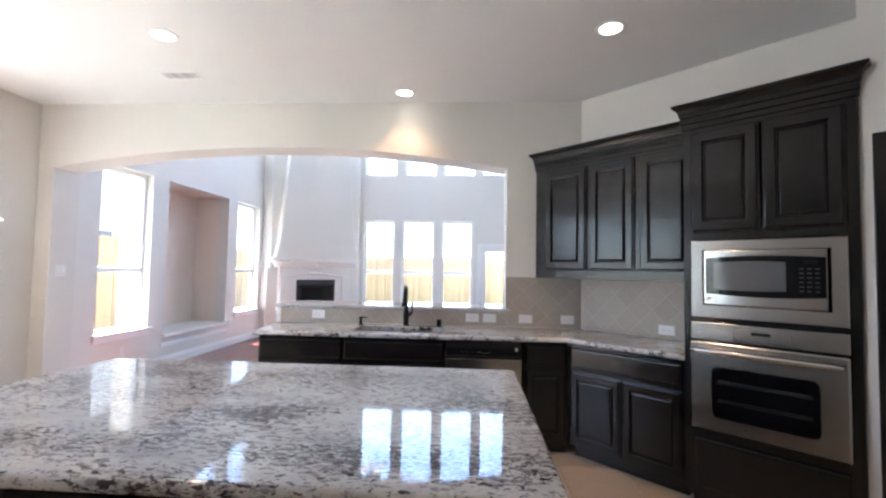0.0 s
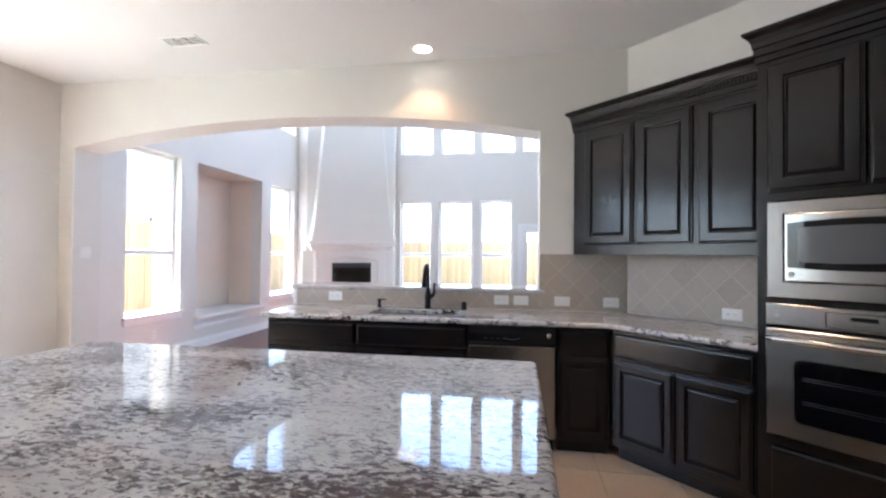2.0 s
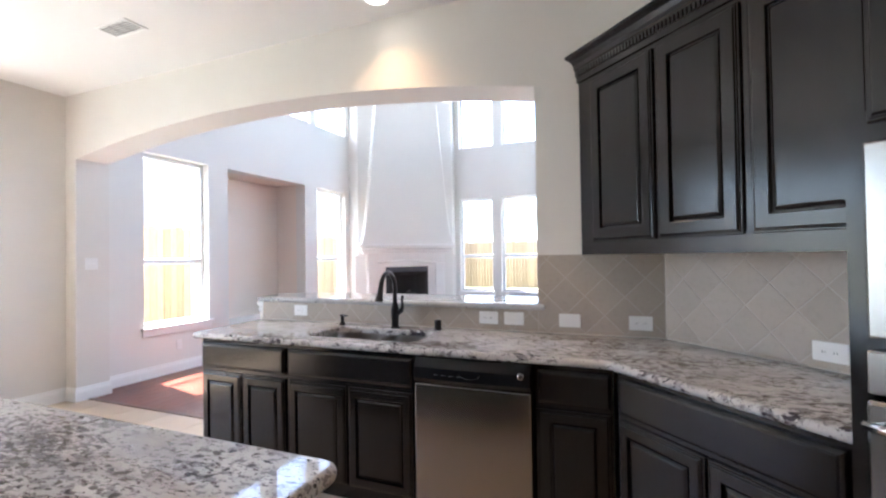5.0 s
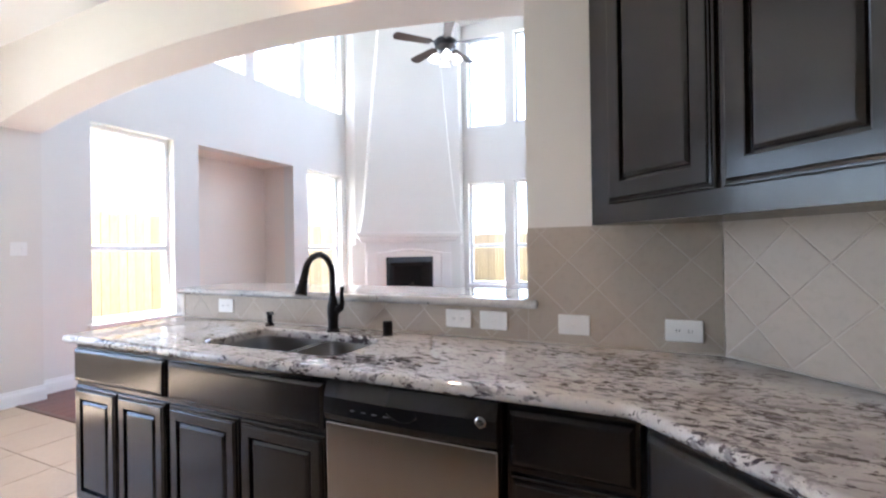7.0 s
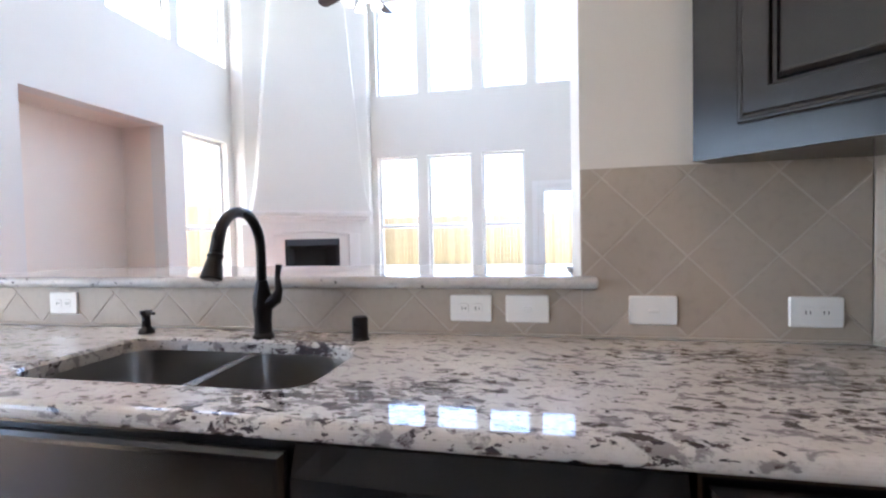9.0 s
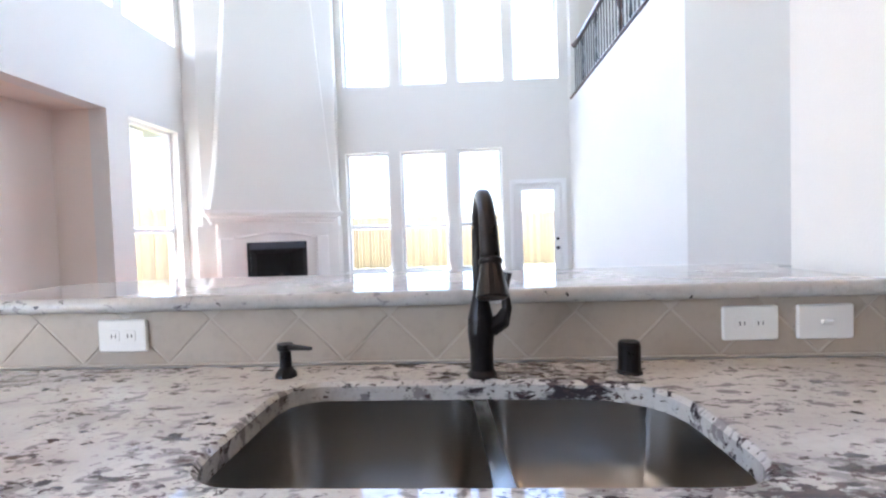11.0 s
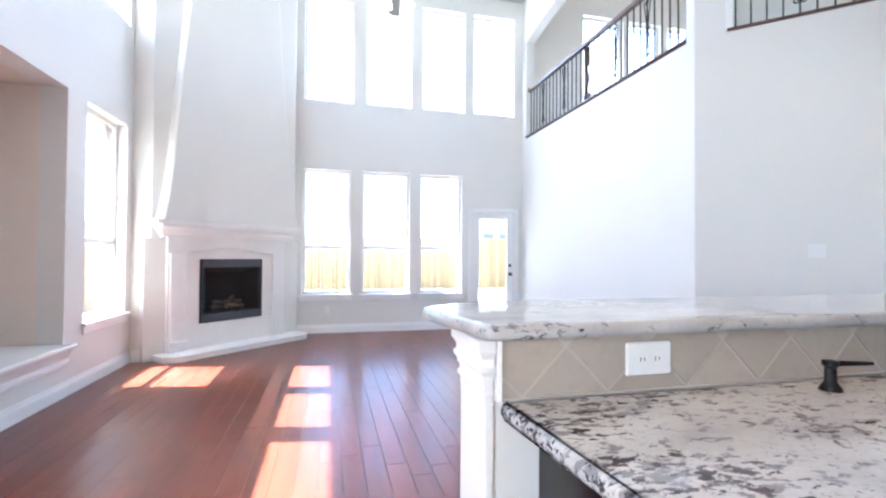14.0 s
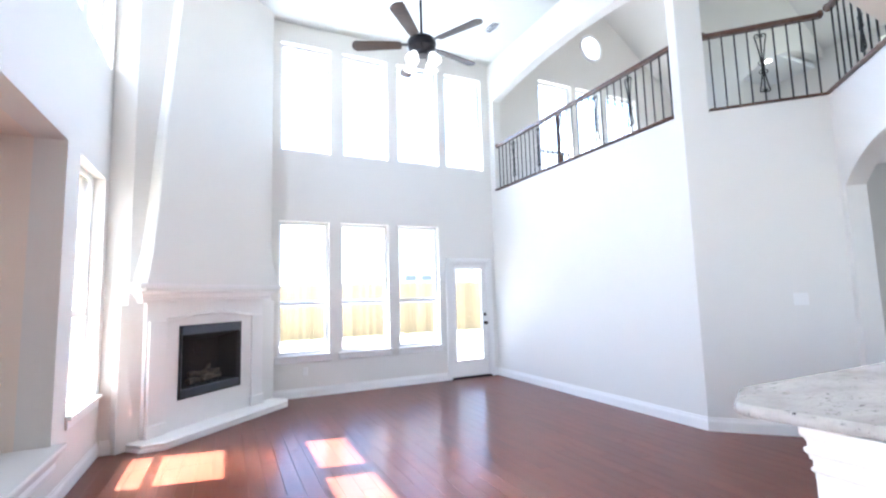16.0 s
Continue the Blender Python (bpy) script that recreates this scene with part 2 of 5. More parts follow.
def glow(name, color, power):
    m = material(name, (0.9, 0.9, 0.88), 0.4)
    b = nodes_of(m)[2]
    b.inputs["Emission Color"].default_value = (*color, 1)
    b.inputs["Emission Strength"].default_value = power
    return m


M_BULB = glow("lit_bulb", (1.0, 0.86, 0.66), 1.4)
M_SHADE = glow("frosted_lit_shade", (1.0, 0.93, 0.82), 0.3)

# ---- mesh helpers ----
R2 = math.sqrt(0.5)


def mesh_ob(name, bm, mat, parent=None, label=""):
    bmesh.ops.recalc_face_normals(bm, faces=bm.faces)
    me = bpy.data.meshes.new(name)
    bm.to_mesh(me)
    bm.free()
    for x in (mat if isinstance(mat, (list, tuple)) else [mat]):
        me.materials.append(x)
    ob = new(name, me)
    if parent is not None:
        ob.parent = parent
    if label:
        ob["label"] = label
    return ob


def part(name, bm, mat, parent, label=""):
    """One mesh object under a thing or a part, in its parent's own axes."""
    return mesh_ob(name, bm, mat, parent, label)


def thing(name, m, label, category, group="", kind=""):
    ob = new(name)
    ob.empty_display_size = 0.1
    ob.matrix_world = m
    return tagged(ob, label, category, group, kind)


def structure(name, bm, mat, label, category):
    return tagged(mesh_ob(name, bm, mat), label, category, kind="structure")


def box(bm, x0, x1, y0, y1, z0, z1, bevel=0.0, seg=2):
    vs = bmesh.ops.create_cube(bm, size=1.0)["verts"]
    for v in vs:
        v.co = ((x0 + x1) / 2 + v.co.x * (x1 - x0), (y0 + y1) / 2 + v.co.y * (y1 - y0), (z0 + z1) / 2 + v.co.z * (z1 - z0))
    if bevel:
        es = list({e for v in vs for e in v.link_edges})
        bmesh.ops.bevel(bm, geom=es, offset=bevel, segments=seg, affect="EDGES", profile=0.5)
    return bm


def boxes(*items, bevel=0.0):
    bm = bmesh.new()
    for b in items:
        box(bm, *b, bevel=bevel)
    return bm


def rings(bm, loops, cap_first=True, cap_last=True, closed=True):
    """Skin a row of equal-length loops of points."""
    rows = [[bm.verts.new(p) for p in lp] for lp in loops]
    n = len(rows[0])
    for a, b in zip(rows, rows[1:]):
        for i in range(n if closed else n - 1):
            j = (i + 1) % n
            bm.faces.new((a[i], a[j], b[j], b[i]))
    if cap_first and closed:
        bm.faces.new(rows[0][::-1])
    if cap_last and closed:
        bm.faces.new(rows[-1])
    return rows


def prism(bm, poly, z0, z1):
    rings(bm, [[(x, y, z0) for x, y in poly], [(x, y, z1) for x, y in poly]])
    return bm


def offset_path(path, d, closed):
    """Shift a 2D polyline by d to its left, with mitred corners."""
    n = len(path)
    out = []
    for i, p in enumerate(path):
        dirs = []
        if closed or i > 0:
            dirs.append((Vector(p) - Vector(path[i - 1])).normalized())
        if closed or i < n - 1:
            dirs.append((Vector(path[(i + 1) % n]) - Vector(p)).normalized())
        ns = [Vector((-v.y, v.x)) for v in dirs]
        nn = sum(ns, Vector((0, 0))).normalized()
        out.append(Vector(p) + nn * (d / max(0.3, nn.dot(ns[0]))))
    return out


def sweep(bm, path, profile, closed=False):
    """Run a profile of (out, z) along a 2D path; out is to the path's left."""
    cols = [offset_path(path, o, closed) for o, _ in profile]
    loops = []
    for i in range(len(path)):
        loops.append([(cols[k][i].x, cols[k][i].y, profile[k][1]) for k in range(len(profile))])
    if closed:
        loops.append(loops[0])
    rings(bm, loops, not closed, not closed)
    return bm


def tube(bm, pts, radius, seg=10, radii=None):
    """A round bar along points."""
    pts = [Vector(p) for p in pts]
    loops = []
    up = None
    for i, p in enumerate(pts):
        t = (pts[min(i + 1, len(pts) - 1)] - pts[max(i - 1, 0)]).normalized()
        if up is None:
            up = t.orthogonal().normalized()
        side = t.cross(up).normalized()
        up = side.cross(t).normalized()
        r = radii[i] if radii else radius
        loops.append([p + (side * math.cos(a) + up * math.sin(a)) * r for a in (2 * math.pi * k / seg for k in range(seg))])
    rings(bm, loops)
    return bm


def lathe(bm, profile, seg=24, centre=(0, 0)):
    """Turn (radius, z) about an upright axis."""
    loops = [[(centre[0] + r * math.cos(2 * math.pi * k / seg), centre[1] + r * math.sin(2 * math.pi * k / seg), z) for k in range(seg)] for r, z in profile]
    rings(bm, loops)
    return bm


def wall_cells(bm, place, u0, u1, z0, z1, thick, holes):
    """A wall with rectangular openings (ua, ub, za, zb) that go through it. place(u, w, z) gives the world point; w is the depth."""
    us = sorted({u0, u1, *[h[0] for h in holes], *[h[1] for h in holes]})
    zs = sorted({z0, z1, *[h[2] for h in holes], *[h[3] for h in holes]})

    def solid(i, j):
        if not (0 <= i < len(us) - 1 and 0 <= j < len(zs) - 1):
            return False
        u, z = (us[i] + us[i + 1]) / 2, (zs[j] + zs[j + 1]) / 2
        return not any(a < u < b and c < z < d for a, b, c, d in holes)

    cache = {}

    def v(u, w, z):
        k = (round(u, 5), w, round(z, 5))
        if k not in cache:
            cache[k] = bm.verts.new(place(u, w, z))
        return cache[k]

    for i in range(len(us) - 1):
        for j in range(len(zs) - 1):
            if not solid(i, j):
                continue
            a, b, c, d = us[i], us[i + 1], zs[j], zs[j + 1]
            for w in (0, thick):
                bm.faces.new((v(a, w, c), v(b, w, c), v(b, w, d), v(a, w, d)))
            if not solid(i - 1, j):
                bm.faces.new((v(a, 0, c), v(a, thick, c), v(a, thick, d), v(a, 0, d)))
            if not solid(i + 1, j):
                bm.faces.new((v(b, 0, c), v(b, thick, c), v(b, thick, d), v(b, 0, d)))
            if not solid(i, j - 1):
                bm.faces.new((v(a, 0, c), v(b, 0, c), v(b, thick, c), v(a, thick, c)))
            if not solid(i, j + 1):
                bm.faces.new((v(a, 0, d), v(b, 0, d), v(b, thick, d), v(a, thick, d)))
    return bm


def arch_header(bm, place, ua, ub, spring, rise, top, thick, n=48, stop=None):
    """The wall above a segmental arch."""
    loops = []
    c, h = (ua + ub) / 2, (ub - ua) / 2
    for k in range(n + 1):
        u = ua + ((stop or ub) - ua) * k / n
        z = spring + rise * (1 - ((u - c) / h) ** 2)
        loops.append([place(u, 0, z), place(u, 0, top), place(u, thick, top), place(u, thick, z)])
    rings(bm, loops)
    return bm


# ---- the plan ----
LEFT, FAR, RIGHT = -4.065, 11.51, 1.455      # living room wall faces
KY, KT = 4.94, 0.31                          # kitchen wall face and depth
KC, LC = 3.05, 5.78                          # ceilings
LOFT = 3.3
OPEN_L, OPEN_R = -3.9, 0.655
WOOD_Y = 5.06
ANG = pose(1.35, 4.94, 0, 0, 0, -45)         # angled kitchen wall: x along it, -y into the room


def ang2(s, n):
    return (1.35 + (s - n) * R2, 4.94 - (s + n) * R2)


# ---- floors and ceilings ----
structure("floor_base_living", boxes((LEFT - 0.2, 6.5, WOOD_Y, FAR + 0.2, -0.2, -0.012)), M_SLOT, "dark subfloor under the mahogany boards", "floor")
structure("floor_base_kitchen", boxes((LEFT - 0.2, 4.4, -3.2, WOOD_Y, -0.2, -0.006)), M_FGROUT, "grouted bed under the tan floor tiles", "floor")
structure("ceiling_kitchen", prism(bmesh.new(), [(LEFT - 0.2, -3.2), (4.4, -3.2), (4.4, 2.6), (2.95, 3.6), (1.45, 5.06), (1.35, KY + 0.15), (LEFT - 0.2, KY + 0.15)], KC, KC + 0.14), M_CEIL, "smooth white kitchen ceiling", "ceiling")
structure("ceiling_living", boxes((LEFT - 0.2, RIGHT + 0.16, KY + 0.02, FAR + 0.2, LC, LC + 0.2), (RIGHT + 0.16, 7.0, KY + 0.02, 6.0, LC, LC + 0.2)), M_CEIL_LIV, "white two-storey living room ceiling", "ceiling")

# ---- walls ----
WIN_L = [(5.73, 6.61, 0.59, 2.665), (8.89, 9.765, 0.59, 2.665), (6.82, 7.66, 3.79, 5.62), (7.84, 8.73, 3.79, 5.62), (8.88, 9.79, 3.79, 5.62)]
NICHE = (6.93, 8.57, 0.42, 2.665)
WIN_F = [(-2.29, -1.54, 0.61, 2.62), (-1.36, -0.57, 0.61, 2.62), (-0.4, 0.34, 0.61, 2.62),
         (-2.28, -1.51, 3.72, 5.46), (-1.32, -0.55, 3.72, 5.46), (-0.375, 0.385, 3.72, 5.46), (0.54, 1.29, 3.72, 5.46)]
DOOR_F = (0.53, 1.31, 0.0, 2.01)
LOFT_F = [(2.66, 3.52, LOFT, 5.75), (3.64, 4.36, LOFT, 5.75), (4.5, 5.4, LOFT, 5.75)]


def on_left(u, w, z):
    return (LEFT - w, u, z)


def on_far(u, w, z):
    return (u, FAR + w, z)


def on_kitchen(u, w, z):
    return (u, KY + w, z)


bm = bmesh.new()
wall_cells(bm, on_left, KY + 0.15, FAR + 0.2, 0, LC + 0.1, 0.2, WIN_L + [NICHE])
structure("wall_west_living", bm, M_WALL_LIV, "pale painted living room wall with tall windows and a niche", "wall")
bm = bmesh.new()
# the opening is for the added breakfast window, out of view
wall_cells(bm, on_left, -3.2, KY + 0.15, 0, KC + 0.1, 0.2, [(1.15, 3.75, 0.7, 2.5)])
structure("wall_west_kitchen", bm, M_WALL, "greige painted kitchen side wall", "wall")
bm = bmesh.new()
wall_cells(bm, on_far, LEFT, RIGHT + 0.16, 0, LC + 0.1, 0.2, WIN_F + [DOOR_F])
structure("wall_north", bm, M_WALL_LIV, "pale two-storey wall with two rows of windows and a door", "wall")
bm = bmesh.new()
wall_cells(bm, on_far, RIGHT + 0.16, 7.0, 2.9, 8.2, 0.2, LOFT_F)
structure("wall_loft_north", bm, M_WALL, "grey painted loft wall with tall windows", "wall")

# the wall between kitchen and living room, with its wide arch and the low bar wall
bm = bmesh.new()
wall_cells(bm, on_kitchen, LEFT, OPEN_L, 0, KC + 2.8, KT, [])
wall_cells(bm, on_kitchen, OPEN_R, 1.6, 0, KC + 2.8, KT, [])
arch_header(bm, on_kitchen, OPEN_L, OPEN_R, 2.405, 0.205, KC + 2.8, KT)
structure("wall_arch", bm, M_WALL, "greige wall with a wide arched opening above the bar", "wall")
structure("wall_living_south", boxes((1.6, 7.0, KY, KY + KT, 0, KC + 2.8)), M_WALL_LIV, "pale wall behind the kitchen corner", "wall")
structure("wall_bar", boxes((-1.505, OPEN_R - 0.003, KY + 0.012, KY + 0.185, 0, 1.048)), M_WALL_LIV, "low plastered wall carrying the raised granite bar", "wall")

# the angled kitchen wall, the pantry wall and the closed rest behind the camera
bm = bmesh.new()
prism(bm, [(1.35, 4.94), ang2(2.0, 0), ang2(2.0, -0.14), (1.41, 5.08)], 0, KC + 0.1)
structure("wall_angled", bm, M_WALL, "greige diagonal wall behind the oven cabinets", "wall")
bm = bmesh.new()
wall_cells(bm, lambda u, w, z: (*ang2(u, 0.66 - w), z), 2.002, 3.7, 0, KC + 0.1, 0.13, [(2.14, 2.84, 0, 2.06)])
prism(bm, [ang2(2.002, 0.529), ang2(2.132, 0.529), ang2(2.132, -0.14), ang2(2.002, -0.14)], 0, KC + 0.1)
structure("wall_pantry", bm, M_WALL, "greige pantry wall beside the oven cabinet", "wall")
structure("wall_east_kitchen", boxes((3.4, 3.55, -3.2, 2.1, 0, KC + 0.1)), M_WALL, "greige kitchen end wall", "wall")
bm = bmesh.new()
wall_cells(bm, lambda u, w, z: (u, -3.05 - w, z), LEFT, 3.4, 0, KC + 0.1, 0.15, [])
structure("wall_south_kitchen", bm, M_WALL, "plain greige wall behind the island", "wall")

# right side of the living room: plain wall below, open loft above
A0 = Vector((RIGHT, 7.56))
A1 = Vector((RIGHT + 1.3 * R2, 7.56 - 1.3 * R2))
HL = (A1.y - KY - KT) / R2
A2 = A1 - Vector((HL * R2, HL * R2))


def on_hall(u, w, z):
    return (A1.x - (u - w) * R2, A1.y - (u + w) * R2, z)


bm = bmesh.new()
prism(bm, [(RIGHT, FAR), (RIGHT, 7.56), tuple(A1), (A1.x + 0.11, A1.y + 0.11), (RIGHT + 0.16, 7.63), (RIGHT + 0.16, FAR)], 0, LOFT)
prism(bm, [(RIGHT, 7.66), (RIGHT, 7.56), (RIGHT + 0.25 * R2, 7.56 - 0.25 * R2), (RIGHT + 0.25 * R2 + 0.12, 7.56 - 0.25 * R2 + 0.12), (RIGHT + 0.16, 7.66)], LOFT, LC + 0.05)
arch_header(bm, lambda u, w, z: (RIGHT + w, u, z), 7.66, 11.36, 5.02, 0.18, LC + 0.1, 0.16)
box(bm, RIGHT, RIGHT + 0.16, 11.36, FAR, LOFT, LC + 0.1)
structure("wall_east", bm, M_WALL_LIV, "pale living room wall open to the loft above", "wall")
bm = bmesh.new()
wall_cells(bm, on_hall, 0.0, HL, 0, LOFT, 0.16, [(0.1, 1.76, 0, 2.75)])
arch_header(bm, on_hall, 0.1, 1.76, 2.36, 0.32, 2.75, 0.16, 24)
structure("wall_hall", bm, M_WALL_LIV, "pale wall with an arched hall opening", "wall")
# the window opening here is made up to brighten the hall
structure("wall_hall_end", wall_cells(bmesh.new(), lambda u, w, z: (5.2 + w, u, z), KY + KT, 7.6, 0, LOFT, 0.15, [(5.8, 6.8, 0.9, 2.5)]), M_WALL, "greige wall at the end of the hall", "wall")
structure("wall_hall_side", boxes((RIGHT + 0.2, 5.2, 7.6, 7.72, 0, LOFT - 0.22)), M_WALL, "greige side wall of the hall", "wall")
structure("floor_loft", prism(bmesh.new(), [(RIGHT + 0.16, FAR), (RIGHT + 0.16, 7.63), (A1.x + 0.11, A1.y + 0.05), (A2.x + 0.25, KY + KT), (7.0, KY + KT), (7.0, FAR)], LOFT - 0.22, LOFT - 0.002), M_WALL, "loft floor slab", "floor")
# opening assumed, cut only to let the landing's fill light in
structure("wall_loft_east", wall_cells(bmesh.new(), lambda u, w, z: (7.0 + w, u, z), KY, FAR + 0.2, LOFT - 0.2, 8.2, 0.15, [(6.4, 7.8, 4.0, 5.6)]), M_WALL, "grey loft end wall", "wall")
bm = bmesh.new()
wall_cells(bm, lambda u, w, z: (u, 8.6 + w, z), 3.0, 3.85, LOFT, 8.0, 0.15, [])
arch_header(bm, lambda u, w, z: (u, 8.6 + w, z), 3.85, 9.55, 4.2, 1.45, 8.0, 0.15, 24, 7.0)
structure("wall_loft_partition", bm, M_WALL, "cream loft partition with an arched opening", "wall")
structure("ceiling_loft_corridor", boxes((4.6, 7.0, 8.752, 9.598, 5.52, 5.6)), M_CEIL, "low white ceiling behind the loft arch", "ceiling")
structure("wall_loft_partition_back", boxes((4.6, 7.0, 9.6, 9.7, LOFT, 7.5)), M_WALL, "shaded wall behind the loft arch", "wall")
bm = bmesh.new()
rings(bm, [[(RIGHT + 0.16, y, LC + 0.02), (4.13, y, 7.9), (7.0, y, LC + 0.02), (7.0, y, LC + 0.22), (4.13, y, 8.1), (RIGHT + 0.16, y, LC + 0.22)] for y in (5.9, FAR + 0.2)])
structure("ceiling_loft", bm, M_WALL, "vaulted white loft ceiling", "ceiling")
structure("wall_loft_gable", prism(bmesh.new(), [(RIGHT + 0.16, 5.9), (7.0, 5.9), (7.0, 6.0), (RIGHT + 0.16, 6.0)], LC + 0.2, 8.1), M_WALL, "plain gable closing the loft vault", "wall")

# niche box in the west wall
ny0, ny1, nz0, nz1 = NICHE
nb = thing("wall_niche", Matrix(), "tan painted recess in the wall", "wall", kind="structure")
for nm, b in (("back_panel", (LEFT - 0.68, LEFT - 0.62, ny0 - 0.05, ny1 + 0.05, nz0 - 0.1, nz1 + 0.05)), ("side_panel", (LEFT - 0.62, LEFT - 0.2, ny0 - 0.05, ny0, nz0 - 0.1, nz1 + 0.05)), ("side_panel", (LEFT - 0.62, LEFT - 0.2, ny1, ny1 + 0.05, nz0 - 0.1, nz1 + 0.05)),
              ("top_panel", (LEFT - 0.62, LEFT - 0.2, ny0, ny1, nz1, nz1 + 0.05)), ("bottom_panel", (LEFT - 0.62, LEFT - 0.2, ny0, ny1, nz0 - 0.1, nz0))):
    part(nm, boxes(b), M_NICHE, nb)
bm = bmesh.new()
sweep(bm, [(LEFT, ny1 + 0.06), (LEFT, ny0 - 0.06)], [(0.002, 0.455), (0.002, 0.27), (0.018, 0.27), (0.022, 0.3), (0.016, 0.33), (0.03, 0.37), (0.045, 0.405), (0.075, 0.415), (0.08, 0.435), (0.075, 0.455)])
box(bm, LEFT - 0.62, LEFT + 0.002, ny0 + 0.002, ny1 - 0.002, 0.4201, 0.455)
structure("trim_niche_seat", bm, M_TRIM, "white moulded ledge at the foot of the niche", "trim")

# unseen roof edge outside the west windows, added to trim the sun patches
structure("trim_sun_cut_eave", boxes((LEFT - 0.62, LEFT - 0.2, 4.0, FAR + 0.9, 5.84, 6.02)), M_TRIM, "unseen white overhang that trims the sun at the windows", "trim")

# baseboards
BASE = [(0.0015, 0.0), (0.016, 0.0), (0.016, 0.085), (0.013, 0.1), (0.008, 0.112), (0.006, 0.13), (0.0015, 0.135)]


def baseboard(name, path, label="white moulded baseboard"):
    structure(name, sweep(bmesh.new(), path, BASE), M_TRIM, label, "baseboard")


baseboard("baseboard_west", [(LEFT, 9.9), (LEFT, KY + KT)])
baseboard("baseboard_jamb", [(OPEN_L - 0.15, KY + KT), (OPEN_L, KY + KT), (OPEN_L, KY), (LEFT, KY), (LEFT, -3.0)])
baseboard("baseboard_north", [(0.455, FAR), (-2.4, FAR)])
baseboard("baseboard_east", [tuple(A1), (RIGHT, 7.56), (RIGHT, FAR), (1.39, FAR)])
baseboard("baseboard_hall", [on_hall(0.1, 0, 0)[:2], tuple(A1)])

# ---- windows ----


def window(name, place, u0, u1, z0, z1, sill, rail_z=None, group="house windows"):
    """A white frame with one or two panes set in the depth of the wall, and a moulded sill."""
    th = thing(name, Matrix(), "white vinyl window with clear glass in a plastered opening", "window", group, "structure")

    def add(items, nm, mat, label=""):
        bm = bmesh.new()
        for a, b, w0, w1, c, d in items:
            p0, p1 = Vector(place(a, w0, c)), Vector(place(b, w1, d))
            lo, hi = [min(x, y) for x, y in zip(p0, p1)], [max(x, y) for x, y in zip(p0, p1)]
            box(bm, lo[0], hi[0], lo[1], hi[1], lo[2], hi[2], 0.004, 1)
        return part(nm, bm, mat, th, label)

    f = 0.045
    add([(u0 + 0.001, u0 + f, 0.1, 0.16, z0, z1), (u1 - f, u1 - 0.001, 0.1, 0.16, z0, z1), (u0 + f, u1 - f, 0.1, 0.16, z1 - f, z1 - 0.001), (u0 + f, u1 - f, 0.1, 0.16, z0 + 0.001, z0 + f)], "window_frame", M_TRIM)
    zs = [z0 + f, z1 - f]
    if rail_z:
        add([(u0 + f, u1 - f, 0.095, 0.15, rail_z - 0.03, rail_z + 0.03)], "meeting_rail", M_TRIM)
        zs = [z0 + f, rail_z - 0.03, rail_z + 0.03, z1 - f]
    for a, b in zip(zs[::2], zs[1::2]):
        g = add([(u0 + f, u1 - f, 0.125, 0.131, a, b)], "pane", M_GLASS)
        g.visible_shadow = False
    if sill:
        add([(u0 - 0.045, u1 + 0.045, -0.045, -0.002, z0 - 0.03, z0 + 0.004), (u0 + 0.002, u1 - 0.002, -0.002, 0.1, z0 + 0.001, z0 + 0.004), (u0 - 0.03, u1 + 0.03, -0.02, -0.002, z0 - 0.1, z0 - 0.03)], "window_sill", M_TRIM)
    return th


k = 1
for u0, u1, z0, z1 in WIN_L:
    window("window_%d" % k, on_left, u0, u1, z0, z1, z0 < 2, 1.37 if z0 < 2 else None)
    k += 1
for u0, u1, z0, z1 in WIN_F:
    window("window_%d" % k, on_far, u0, u1, z0, z1, z0 < 2, 1.37 if z0 < 2 else None)
    k += 1
for u0, u1, z0, z1 in LOFT_F:
    window("window_%d" % k, on_far, u0, u1, z0, z1, False, 4.3)
    k += 1
# added hall window, out of view, matching the hall's extra light
window("window_%d" % (k + 1), lambda u, w, z: (5.2 + w, u, z), 5.8, 6.8, 0.9, 2.5, True)
# added out-of-view kitchen window, there to admit the kitchen's main light
window("window_%d" % k, on_left, 1.15, 3.75, 0.7, 2.5, True)
th = thing("window_round", Matrix.Translation((4.13, FAR, 6.72)) @ pose(0, 0, 0, 90), "round white window high in the loft wall", "window", kind="structure")
part("window_frame", lathe(bmesh.new(), [(0.25, 0.002), (0.25, 0.04), (0.31, 0.04), (0.31, 0.002)], 32), M_TRIM, th)
# the pane itself glows in place of daylight; the wall behind is uncut
part("pane", lathe(bmesh.new(), [(0.001, 0.004), (0.25, 0.004), (0.25, 0.012), (0.001, 0.012)], 32), glow("glowing_sky_pane", (0.9, 0.95, 1.0), 0.3), th)

# ---- back door ----
door = thing("door_1", pose(0.53, FAR, 0), "white back door with a tall glass pane, closed", "door", kind="structure")
W, H = 0.78, 2.01
part("door_frame", boxes((0.0005, 0.02, 0, 0.1, 0, H), (W - 0.02, W - 0.0005, 0, 0.1, 0, H), (0.02, W - 0.02, 0, 0.1, H - 0.02, H - 0.0005)), M_TRIM, door)
bm = bmesh.new()
for a, b, c, d in ((-0.075, 0.0, 0, H + 0.07), (W, W + 0.075, 0, H + 0.07), (0.0, W, H, H + 0.07)):
    box(bm, a, b, -0.02, -0.001, c, d, 0.006, 2)
part("casing", bm, M_TRIM, door)
